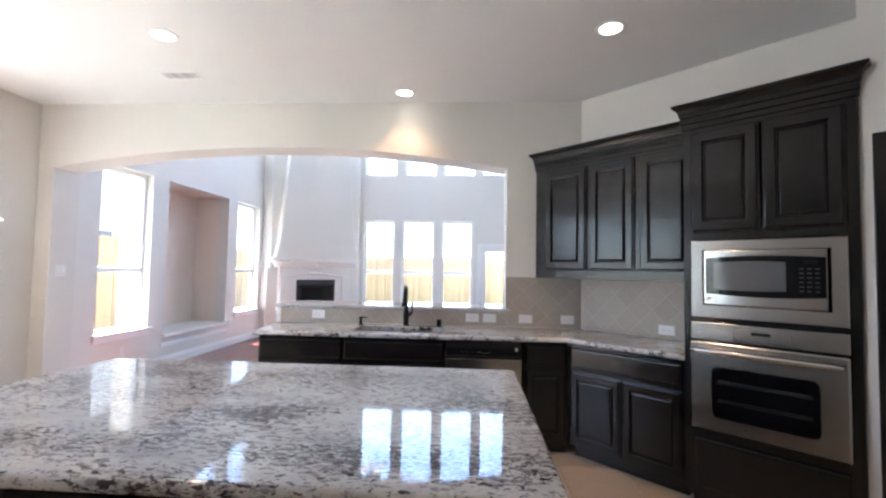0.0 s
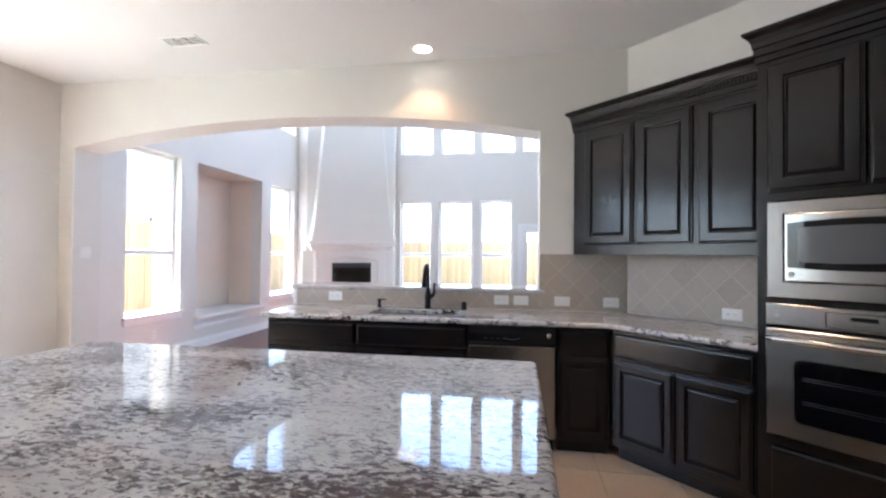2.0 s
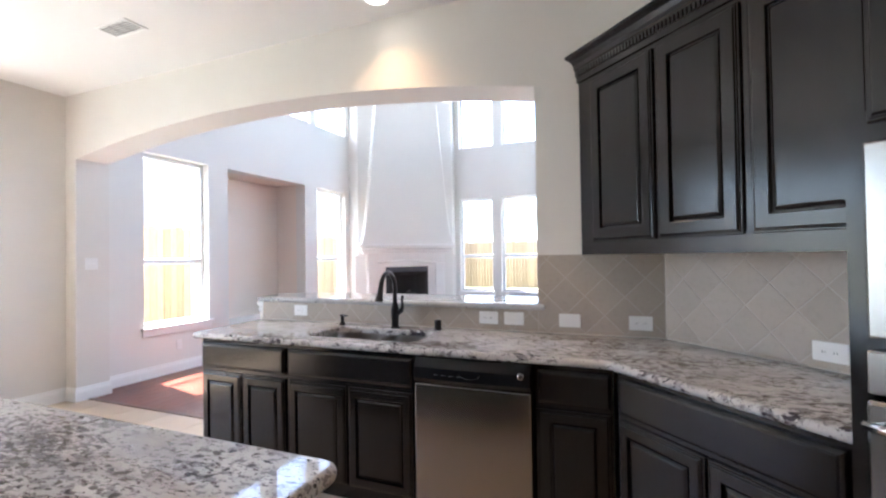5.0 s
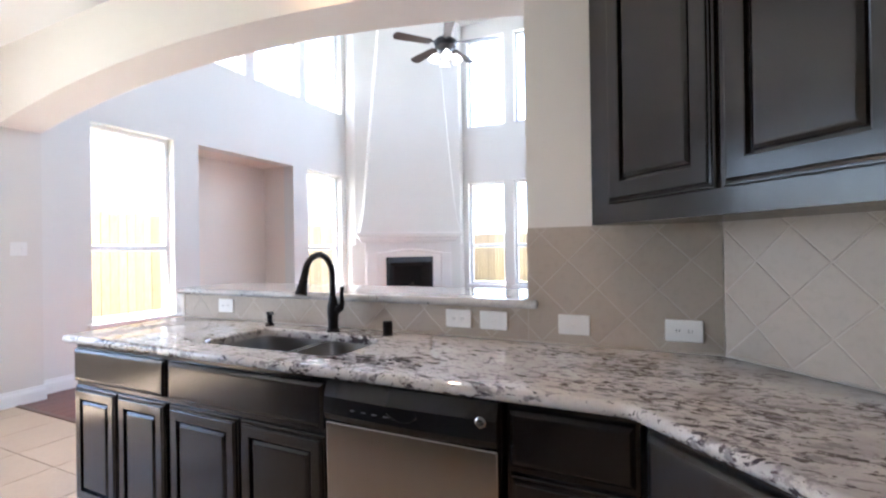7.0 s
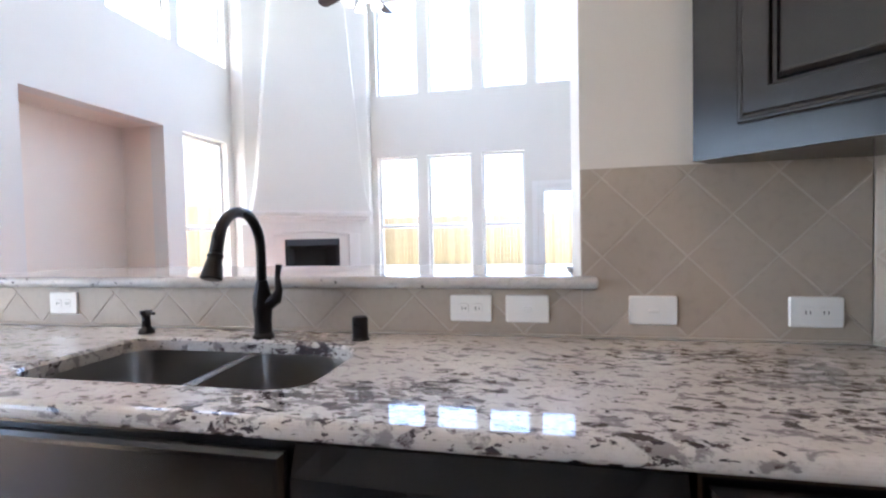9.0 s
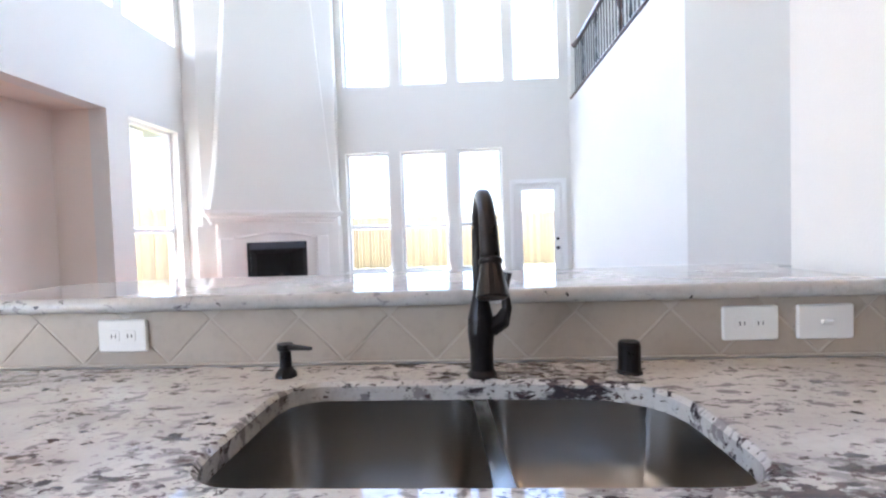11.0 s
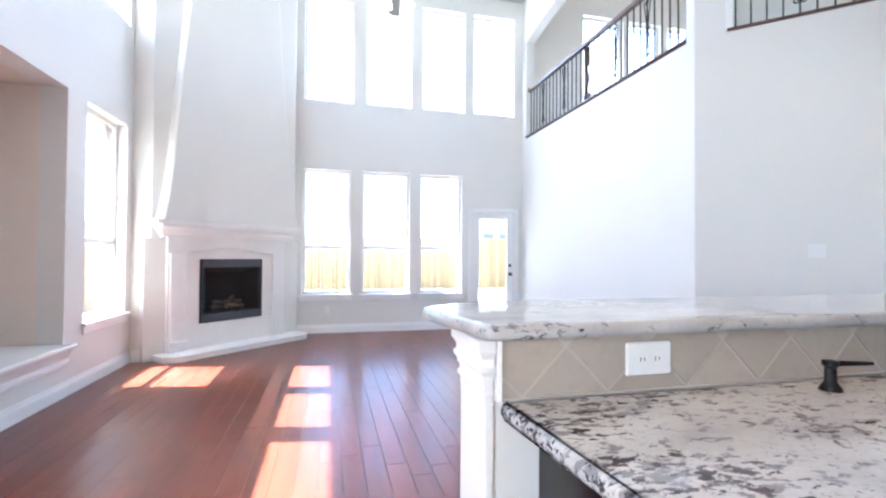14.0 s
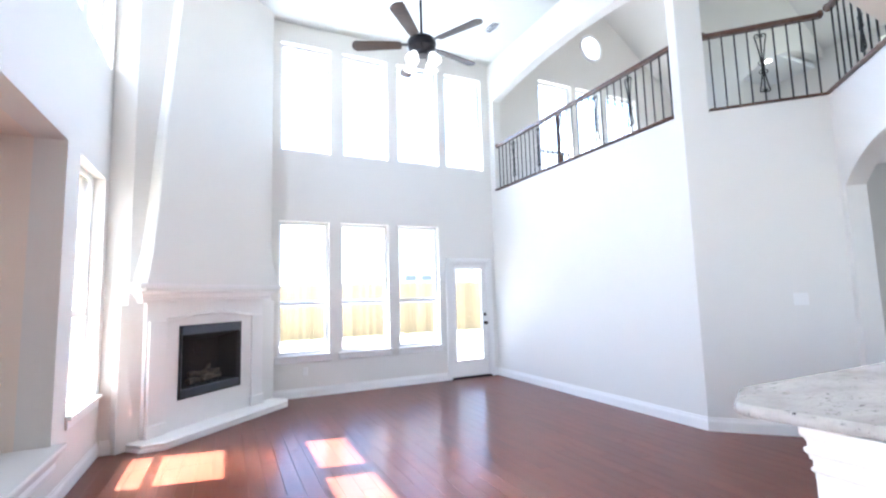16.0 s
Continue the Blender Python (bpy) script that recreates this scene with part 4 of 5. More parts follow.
for cx_, cy_, z_ in ((-0.475, 4.6, 0.657), (-0.07, 4.58, 0.697)):
    part("drain", lathe(bmesh.new(), [(0.001, z_), (0.05, z_), (0.05, z_ + 0.005), (0.04, z_ + 0.006), (0.001, z_ + 0.003)], 20, (cx_, cy_)), M_STEEL, sink)

tap = thing("faucet", pose(-0.262, 4.826, 0.915), "oil-rubbed bronze pull-down gooseneck faucet", "faucet")
part("base", lathe(bmesh.new(), [(0.001, 0), (0.031, 0), (0.031, 0.006), (0.025, 0.014), (0.024, 0.05), (0.028, 0.09), (0.027, 0.12), (0.02, 0.15), (0.0155, 0.17), (0.001, 0.17)], 20), M_BRONZE, tap)
sw = (0.06, -1.0)
neck = [(0, 0, 0.16), (0, 0, 0.21)]
for k in range(17):
    a = radians(162 * k / 16)
    q = 0.1 * (1 - math.cos(a))
    neck.append((sw[0] * q, sw[1] * q, 0.264 + 0.102 * math.sin(a)))
for u in (0.012, 0.028, 0.04):
    neck.append((sw[0] * (0.195 + 0.33 * u), sw[1] * (0.195 + 0.33 * u), 0.295 - u))
bm = tube(bmesh.new(), neck, 0.0145, 16, [0.0145] * (len(neck) - 6) + [0.015, 0.0155, 0.016, 0.016, 0.0165, 0.0165])
for fc in bm.faces:
    fc.smooth = len(fc.verts) == 4
part("spout", bm, M_BRONZE, tap)
bm = tube(bmesh.new(), [(sw[0] * (0.195 + 0.33 * u), sw[1] * (0.195 + 0.33 * u), 0.295 - u) for u in (0.038, 0.041, 0.046, 0.049, 0.06, 0.08, 0.098, 0.101)], 0.02, 18, [0.0165, 0.0195, 0.0195, 0.0175, 0.0195, 0.0235, 0.0265, 0.023])
part("spray_head", bm, M_BRONZE, tap)
part("lever", tube(bmesh.new(), [(0.02, 0, 0.10), (0.045, 0.0, 0.115), (0.055, 0.0, 0.14), (0.052, 0, 0.18), (0.058, 0, 0.215)], 0.009, 10, [0.02, 0.018, 0.011, 0.008, 0.01]), M_BRONZE, tap, "bronze side lever")
soap = thing("soap_dispenser", pose(-0.687, 4.84, 0.915), "small bronze soap dispenser on the granite", "soap dispenser")
part("base", lathe(bmesh.new(), [(0.001, 0), (0.024, 0), (0.022, 0.008), (0.013, 0.02), (0.012, 0.055), (0.017, 0.06), (0.017, 0.072), (0.001, 0.074)], 16), M_BRONZE, soap)
part("spout", tube(bmesh.new(), [(0, 0, 0.064), (0.05 * 0.85, -0.05 * 0.5, 0.068), (0.085 * 0.85, -0.085 * 0.5, 0.07)], 0.006, 8, [0.008, 0.006, 0.004]), M_BRONZE, soap)
gap_ = thing("air_gap_cap", pose(0.042, 4.829, 0.915), "dark bronze cylinder cap on the granite", "air gap")
part("cap", lathe(bmesh.new(), [(0.001, 0), (0.026, 0), (0.026, 0.004), (0.0225, 0.007), (0.0225, 0.06), (0.019, 0.066), (0.001, 0.067)], 18), M_BRONZE, gap_)

# ---- switch and outlet plates ----


def wall_plate(m, w, h, kind, label, category):
    """A screwed plate; front towards -y. kind: list of 'o' outlets, 's' rockers or 't' toggles side by side."""
    th = thing("wall_plate", m, label, category, "wall plates")
    part("cover", plate(bmesh.new(), rounded_rect(-w / 2, w / 2, -h / 2, h / 2, 0.006, 3), -0.007, -0.0005, 0.003), M_PLATE, th)
    n = len(kind)
    wide = w > h
    for i, kd in enumerate(kind):
        off = (i - (n - 1) / 2) * 0.046
        x, z = (off, 0.0)
        if kd == "o":
            for s in (-1, 1):
                ox, oz = (x + s * 0.02, z) if wide and n == 1 else (x, z + s * 0.02)
                rc = part("receptacle", plate(bmesh.new(), rounded_rect(ox - 0.0145, ox + 0.0145, oz - 0.0145, oz + 0.0145, 0.007, 3), -0.0085, -0.0065, 0.001), M_PLATE, th)
                part("slots", boxes((ox - 0.006, ox - 0.004, -0.0091, -0.008, oz - 0.005, oz + 0.005), (ox + 0.004, ox + 0.006, -0.0091, -0.008, oz - 0.004, oz + 0.004)), M_SLOT, rc)
        elif kd == "s":
            part("rocker", box(bmesh.new(), x - 0.016, x + 0.016, -0.0095, -0.006, z - 0.033, z + 0.033, 0.001, 1), M_PLATE, th)
        else:
            a, b = (0.012, 0.005) if wide and n == 1 else (0.005, 0.012)
            part("toggle", box(bmesh.new(), x - a, x + a, -0.016, -0.006, z - b, z + b, 0.002, 1), M_PLATE, th)
    return th


TF = KY - 0.006
for x, kd, lb in ((-1.123, ["o"], "white outlet plate on the tiled bar wall"), (0.345, ["o"], "white outlet plate on the tiled bar wall"), (0.507, ["t"], "white single switch plate on the tile"), (0.84, ["t"], "white single switch plate on the tile"), (1.223, ["o"], "white outlet plate in the tiled corner")):
    wall_plate(pose(x, TF, 0.992), 0.122, 0.078, kd, lb, "outlet" if kd == ["o"] else "switch")
wall_plate(ANG @ pose(0.77, -0.006, 0.985), 0.125, 0.078, ["o"], "white outlet plate on the diagonal tile", "outlet")
wall_plate(pose(OPEN_L, 5.08, 1.362, 0, 0, 90), 0.12, 0.12, ["t", "t"], "white double switch plate on the arch jamb", "switch")
wall_plate(pose(RIGHT + 0.89 * R2, 7.56 - 0.89 * R2, 1.3, 0, 0, -45), 0.12, 0.12, ["t", "t"], "white double switch plate on the angled wall", "switch")
wall_plate(pose(-1.9, FAR, 0.37), 0.075, 0.12, ["o"], "white outlet plate under the windows", "outlet")
wall_plate(pose(LEFT, 6.17, 0.33, 0, 0, 90), 0.075, 0.12, ["o"], "white outlet plate under the side window", "outlet")

# ---- ceiling fixtures ----


def downlight(x, y, watts, z=KC):
    th = thing("recessed_light", pose(x, y, z), "lit recessed ceiling light with a white ring", "light", "recessed ceiling lights")
    part("trim_ring", lathe(bmesh.new(), [(0.07, -0.0005), (0.098, -0.0005), (0.095, -0.006), (0.078, -0.009), (0.07, -0.004)], 28), M_TRIM, th)
    part("lens", lathe(bmesh.new(), [(0.001, -0.002), (0.0705, -0.002), (0.0705, -0.0045), (0.001, -0.0045)], 28), M_BULB, th)
    d = bpy.data.lights.new("downlight", "SPOT")
    d.energy, d.color, d.spot_size, d.spot_blend, d.shadow_soft_size = watts, (1.0, 0.58, 0.28), radians(112), 0.8, 0.07
    o = new("downlight", d)
    o.location = (x, y, z - 0.02)
    return th


# the two at y = 1.2 are unseen, added to light the near kitchen
for x, y, wt in ((-1.855, 3.635, 3.5), (1.23, 3.64, 3.5), (-0.3, 4.70, 3.2), (-1.855, 1.2, 2.2), (1.0, 1.2, 2.2)):
    downlight(x, y, wt)
downlight(5.845, 8.95, 0.8, 5.519)


def ceiling_vent(m, w, d, label):
    th = thing("ceiling_vent", m, label, "vent", "ceiling vents")
    bm = bmesh.new()
    f = 0.02
    for a, b, c, e in ((0, w, 0, f), (0, w, d - f, d), (0, f, f, d - f), (w - f, w, f, d - f)):
        box(bm, a, b, c, e, -0.008, -0.0005, 0.002, 1)
    part("frame", bm, M_TRIM, th)
    part("backing", boxes((f, w - f, f, d - f, -0.002, -0.0005)), M_SLOT, th)
    n = 3
    step = (w - 2 * f) / n
    for i in range(n):
        for j in range(6):
            y = f + (d - 2 * f) * (j + 0.5) / 6
            bm = box(bmesh.new(), f + i * step + 0.006, f + (i + 1) * step - 0.006, y - 0.0045, y + 0.003, -0.007, -0.004)
            part("slat", bm, M_TRIM, th)
    return th


ceiling_vent(pose(-2.32, 4.2, KC), 0.33, 0.17, "white slatted air vent in the kitchen ceiling")
ceiling_vent(pose(0.95, 10.2, LC, 0, 0, 90), 0.33, 0.17, "white slatted air vent in the high ceiling")

# pendant over the breakfast corner
pend = thing("pendant_lamp", pose(-2.86, 3.32, 1.71), "lit pendant lamp with a white bell glass shade", "lamp")
bm = lathe(bmesh.new(), [(0.03, 0.2), (0.045, 0.185), (0.06, 0.14), (0.085, 0.09), (0.115, 0.045), (0.145, 0.012), (0.16, 0.0), (0.154, 0.0), (0.138, 0.014), (0.108, 0.047), (0.078, 0.092), (0.053, 0.14), (0.03, 0.18)], 32)
part("shade", bm, M_SHADE, pend, "white bell glass shade, lit")
part("socket", lathe(bmesh.new(), [(0.001, 0.19), (0.028, 0.19), (0.03, 0.21), (0.022, 0.26), (0.008, 0.27), (0.001, 0.27)], 20), M_BRONZE, pend)
part("stem", tube(bmesh.new(), [(0, 0, 0.265), (0, 0, KC - 1.71 - 0.02)], 0.006, 8), M_BRONZE, pend)
part("canopy", lathe(bmesh.new(), [(0.001, KC - 1.712), (0.065, KC - 1.712), (0.06, KC - 1.725), (0.02, KC - 1.745), (0.001, KC - 1.745)], 24), M_BRONZE, pend)

# ---- bar end pilaster ----
pil = thing("bar_end_post", pose(-1.508, KY + 0.004, 0), "white panelled post at the end of the bar wall", "post")
PD = 0.19
part("shaft", boxes((-0.018, 0.003, 0.001, PD, 0.001, 0.905), bevel=0.003), M_TRIM, pil)
part("edge_strip", boxes((0.0035, 0.0155, -0.016, 0.0075, 0.9165, 1.048)), M_TRIM, pil)
part("plinth", box(bmesh.new(), -0.036, 0.002, -0.004, PD + 0.01, 0.001, 0.15, 0.006), M_TRIM, pil)
bm = bmesh.new()
sweep(bm, [(0.0, 0.0), (-0.02, 0.0), (-0.02, PD), (0.0, PD)], [(0.0, 0.925), (0.004, 0.928), (0.006, 0.934), (0.004, 0.94), (0.001, 0.942), (0.001, 0.957), (0.006, 0.96), (0.006, 0.968), (0.009, 0.974), (0.014, 0.98), (0.014, 0.99), (0.008, 0.994), (0.008, 1.006), (0.013, 1.016), (0.019, 1.024), (0.019, 1.048), (0.0, 1.048)])
box(bm, -0.019, 0.0, 0.001, PD - 0.001, 0.906, 1.0478)
part("capital", bm, M_TRIM, pil, "moulded white capital")

# ---- fireplace ----
fp = thing("fireplace", pose(-3.155, 10.613, 0, 0, 0, 45), "white cast-stone corner fireplace with tapered plaster hood", "fireplace")


def to_fp(x, y):
    dx, dy = x + 3.155, y - 10.613
    return ((dx + dy) * R2, (-dx + dy) * R2)


# plastered chase that fills the corner
c_l0, c_l1 = to_fp(LEFT + 0.002, 9.9), to_fp(-3.86, 9.9)
c_r0, c_r1 = to_fp(-2.4, FAR - 0.002), to_fp(-2.4, 11.34)
cc = to_fp(LEFT + 0.002, FAR - 0.002)
bm = bmesh.new()
prism(bm, [c_l1, (-0.46, c_l1[1]), (-0.46, 0.2), (0.46, 0.2), (0.46, c_r1[1]), c_r1, c_r0, cc, c_l0], 0.0, 1.19)
prism(bm, [c_l1, c_r1, c_r0, cc, c_l0], 1.19, LC - 0.002)
part("chase", bm, M_WALL_LIV, fp)
# tapered hood above the mantel
bm = bmesh.new()
hood = []
for z, wl, wr, out in ((1.56, 0.99, 1.03, 0.20), (1.7, 0.955, 0.99, 0.185), (1.95, 0.9, 0.93, 0.165), (2.3, 0.855, 0.885, 0.15), (2.8, 0.81, 0.84, 0.14), (3.4, 0.755, 0.79, 0.13), (4.2, 0.675, 0.72, 0.12), (5.0, 0.6, 0.66, 0.11), (LC - 0.003, 0.53, 0.6, 0.10)):
    hood.append([(-wl, 0.14, z), (-wl, -out + 0.02, z), (-wl + 0.02, -out, z), (wr - 0.02, -out, z), (wr, -out + 0.02, z), (wr, 0.14, z)])
rings(bm, hood)
part("hood", bm, M_WALL_LIV, fp, "tapered pale plaster hood")
# surround
fz0, fz1, fw = 0.372, 1.178, 0.455
for a, b, c, d in ((-0.84, -fw, 0.072, 1.44), (fw, 0.84, 0.072, 1.44), (-fw, fw, 0.072, fz0), (-fw, fw, fz1, 1.44)):
    part("surround_slab", boxes((a, b, -0.055, 0.13, c, d)), M_STONE, fp)
for s in (-1, 1):
    bm = bmesh.new()
    a, b = sorted((s * 0.62, s * 0.82))
    box(bm, a, b, -0.085, -0.055, 0.072, 1.25, 0.008)
    box(bm, a - 0.012, b + 0.012, -0.1, -0.055, 0.072, 0.2, 0.008)
    part("pilaster", bm, M_STONE, fp)
bm = bmesh.new()
arch = []
for k in range(25):
    u = -0.62 + 1.24 * k / 24
    z = 1.235 + 0.055 * max(0.0, 1 - (u / 0.5) ** 2)
    arch.append([(u, -0.0555, z), (u, -0.082, z + 0.004), (u, -0.09, z + 0.02), (u, -0.075, z + 0.035), (u, -0.0555, z + 0.042)])
rings(bm, arch)
part("arched_moulding", bm, M_STONE, fp)
bm = sweep(bmesh.new(), [(0.88, 0.13), (0.88, -0.05), (-0.88, -0.05), (-0.88, 0.13)], [(-o, z) for o, z in [(0.0, 1.44), (-0.03, 1.44), (-0.035, 1.47), (-0.06, 1.49), (-0.075, 1.53), (-0.105, 1.55), (-0.12, 1.57), (-0.12, 1.585), (-0.15, 1.59), (-0.155, 1.605), (-0.155, 1.63), (-0.15, 1.64), (0.0, 1.64)]])
box(bm, -0.88, 0.88, -0.05, 0.13, 1.44, 1.638)
part("mantel", bm, M_STONE, fp, "moulded white mantel shelf")
# stone side wings beside the surround
for (x0, x1), nm in (((-1.08, -0.84), "wing"), ((0.84, 1.12), "wing")):
    part(nm, boxes((x0, x1, -0.012, 0.14, 0.001, 1.42)), M_WALL_LIV, fp)
hearth = [(-0.84, -0.36), (0.98, -0.38), (1.12, -0.26), (1.1, 0.1), (-0.98, 0.1), (-0.98, -0.22)]
bm = bmesh.new()
rings(bm, [[(p.x, p.y, z) for p in offset_path(hearth, d, True)] for d, z in ((0.0, 0.001), (0.0, 0.03), (0.012, 0.036), (0.012, 0.044), (0.0, 0.048), (0.0, 0.064), (0.01, 0.072))])
part("hearth", bm, M_STONE, fp, "low white stone hearth slab")
# firebox
bm = bmesh.new()
loops = []
for d, y, in ((0.0, -0.0555), (0.0, -0.062), (0.03, -0.062)):
    loops.append([(-fw + d, y, fz0 + d), (fw - d, y, fz0 + d), (fw - d, y, fz1 - d), (-fw + d, y, fz1 - d)])
loops.append([(-fw + 0.06, -0.04, fz0 + 0.11), (fw - 0.06, -0.04, fz0 + 0.11), (fw - 0.06, -0.04, fz1 - 0.11), (-fw + 0.06, -0.04, fz1 - 0.11)])
rings(bm, loops, False, False)
fbx = part("firebox_frame", bm, M_FIREBOX, fp, "black metal firebox frame")
bm = bmesh.new()
rings(bm, [[(-0.395, -0.041, 0.48), (0.395, -0.041, 0.48), (0.395, -0.041, 1.07), (-0.395, -0.041, 1.07)], [(-0.26, 0.128, 0.5), (0.26, 0.128, 0.5), (0.26, 0.128, 1.0), (-0.26, 0.128, 1.0)]], False, True)
part("firebox_lining", bm, M_FIREBRICK, fp, "dark firebox lining")
for a, b, r in (((-0.25, 0.03, 0.53), (0.24, 0.06, 0.54), 0.04), ((-0.2, 0.08, 0.6), (0.18, 0.02, 0.61), 0.034), ((-0.08, -0.005, 0.52), (0.1, 0.09, 0.68), 0.03)):
    pts = [Vector(a).lerp(Vector(b), k / 6) + Vector((0, 0, 0.008 * math.sin(k * 2.1))) for k in range(7)]
    part("log", tube(bmesh.new(), pts, r, 9, [r * (0.85 + 0.15 * math.cos(k * 1.7)) for k in range(7)]), M_LOG, fbx)
part("log_grate", boxes(*[(x, x + 0.012, -0.02, 0.1, 0.485, 0.497) for x in (-0.2, -0.1, 0.0, 0.1, 0.19)]), M_IRON, fbx)
for z0, z1 in ((1.07, 1.165), (0.385, 0.475)):
    part("louvre_panel", box(bmesh.new(), -0.425, 0.425, -0.07, -0.05, z0, z1, 0.004, 1), M_LOUVRE, fbx, "blue-grey metal louvre panel")
baseboard("baseboard_chase", [(-3.9, 9.898), (LEFT + 0.02, 9.898)])

# ---- ceiling fan ----
FZ = 3.835
fan = thing("ceiling_fan", pose(-1.27, 8.33, FZ), "bronze ceiling fan with walnut blades and lit frosted shades", "fan")
part("downrod", tube(bmesh.new(), [(0, 0, 0.15), (0, 0, LC - FZ - 0.01)], 0.013, 10), M_BRONZE, fan)
part("canopy", lathe(bmesh.new(), [(0.001, LC - FZ - 0.002), (0.07, LC - FZ - 0.002), (0.07, LC - FZ - 0.015), (0.05, LC - FZ - 0.06), (0.018, LC - FZ - 0.09), (0.001, LC - FZ - 0.09)], 24), M_BRONZE, fan)
part("motor", lathe(bmesh.new(), [(0.001, 0.17), (0.03, 0.165), (0.06, 0.15), (0.115, 0.135), (0.14, 0.11), (0.145, 0.07), (0.13, 0.035), (0.1, 0.02), (0.07, 0.0), (0.06, -0.04), (0.001, -0.045)], 28), M_BRONZE, fan)
for i in range(5):
    a = radians(12 + 72 * i)
    m_b = pose(0, 0, 0.075, 0, 0, math.degrees(a)) @ pose(0, 0, 0, 12, 0, 0)
    bm = bmesh.new()
    out = soft_corners([(0.2, -0.05), (0.66, -0.068), (0.7, 0.0), (0.66, 0.068), (0.2, 0.05)], [0.02, 0.03, 0.05, 0.03, 0.02], 4)
    prism(bm, out, -0.004, 0.004)
    bm.transform(m_b)
    part("blade", bm, M_BLADE, fan)
    bm = boxes((0.12, 0.26, -0.018, 0.018, 0.005, 0.011), bevel=0.002)
    bm.transform(m_b)
    part("blade_bracket", bm, M_BRONZE, fan)
for i in range(4):
    a = radians(30 + 90 * i)
    c, s = math.cos(a), math.sin(a)
    part("lamp_arm", tube(bmesh.new(), [(0.04 * c, 0.04 * s, -0.03), (0.09 * c, 0.09 * s, -0.035), (0.12 * c, 0.12 * s, -0.055)], 0.008, 8), M_BRONZE, fan)
    bm = lathe(bmesh.new(), [(0.02, 0.0), (0.03, -0.015), (0.05, -0.05), (0.062, -0.085), (0.066, -0.105), (0.061, -0.105), (0.046, -0.05), (0.018, -0.006)], 20)
    bm.transform(Matrix.Translation((0.12 * c, 0.12 * s, -0.05)) @ pose(0, 0, 0, 22 * s, -22 * c, 0))
    part("shade", bm, M_SHADE, fan, "frosted glass shade, lit")

# ---- loft railings ----


def scroll(bm, m, h):
    """A tall heart of two scrolls above a collar, and a smaller one turned over below it."""
    mid, top, low = 0.47 * h, 0.93 * h, 0.14 * h
    for s in (-1, 1):
        for z0, z1, wide, curl in ((mid, top, 0.052, 0.026), (mid, low, 0.044, 0.022)):
            up = 1 if z1 > z0 else -1
            body = abs(z1 - z0) - curl
            pts = [(0.008 + (wide - 0.008) * (k / 9) ** 1.5, z0 + up * body * k / 9) for k in range(10)]
            for k in range(1, 13):
                a = 0.42 * k
                q = curl * (1 - 0.055 * k)
                pts.append((wide - curl + q * math.cos(a), z0 + up * (body + q * math.sin(a))))
            tube(bm, [m @ Vector((s * x, 0, z)) for x, z in pts], 0.0068, 6)
    for z, w in ((mid - 0.045, 0.034), (mid + 0.05, 0.034)):
        for s in (-1, 1):
            tube(bm, [m @ Vector((s * (0.006 + w * math.sin(a)), 0, z + 0.022 * math.cos(a))) for a in (0.1 + 0.3 * k for k in range(12))], 0.0048, 6)
    c = m @ Vector((0, 0, mid))
    box(bm, c.x - 0.015, c.x + 0.015, c.y - 0.012, c.y + 0.012, c.z - 0.045, c.z + 0.05, 0.003, 1)
    return bm


def railing(a, b, z0, z1, label, scrolls):
    a, b = Vector(a), Vector(b)
    L = (b - a).length
    d = (b - a) / L
    m = Matrix(((d.x, -d.y, 0, a.x), (d.y, d.x, 0, a.y), (0, 0, 1, z0), (0, 0, 0, 1)))
    th = thing("railing", m, label, "railing", "loft railings")
    h = z1 - z0
    part("ledge", box(bmesh.new(), -0.01, L + 0.01, -0.085, 0.085, 0.001, 0.026, 0.008), M_RAILWOOD, th, "stained wood ledge")
    bm = bmesh.new()
    prof = [(-0.03, h - 0.055), (0.03, h - 0.055), (0.034, h - 0.035), (0.03, h - 0.012), (0.015, h), (-0.015, h), (-0.03, h - 0.012), (-0.034, h - 0.035)]
    rings(bm, [[(x, y, z) for y, z in prof] for x in (0, L)])
    part("handrail", bm, M_RAILWOOD, th, "stained wood handrail")
    for x in (0.0, L):
        bm = bmesh.new()
        bmesh.ops.create_uvsphere(bm, u_segments=12, v_segments=8, radius=0.045)
        bm.transform(Matrix.Translation((x, 0, h - 0.02)) @ Matrix.Diagonal((0.7, 1, 1, 1)))
        part("rail_volute", bm, M_RAILWOOD, th, "dark rounded rail end")
    n = int(L / 0.112)
    for i in range(n):
        x = (i + 0.5) * L / n
        if any(abs(x - c) <= 0.5 * L / n for c in scrolls):
            part("scroll_baluster", scroll(bmesh.new(), Matrix.Translation((x, 0, 0.03)), h - 0.08), M_IRON, th, "wrought iron scroll panel")
        part("baluster", boxes((x - 0.0065, x + 0.0065, -0.0065, 0.0065, 0.03, h - 0.05)), M_IRON, th)
    return th


railing((RIGHT + 0.07, 11.36), (RIGHT + 0.07, 7.67), LOFT + 0.02, 4.19, "iron balustrade with wood handrail along the loft edge", (0.54, 1.18, 2.43, 3.06))
pA = Vector((RIGHT + 0.27 * R2, 7.56 - 0.27 * R2)) + Vector((0.05, 0.05))
pB = A1 + Vector((0.07, 0.03))
railing(pA, pB, LOFT + 0.005, 4.2, "iron balustrade with wood handrail on the angled landing", (0.5,))
railing(pB + Vector((-0.06, -0.1)), A2 + Vector((0.13, 0.09)), LOFT + 0.005, 4.2, "iron balustrade with wood handrail above the hall arch", (0.5,))
nw = thing("newel_post", pose(RIGHT + 0.32, 9.94, LOFT), "dark turned newel post on the loft", "newel post")
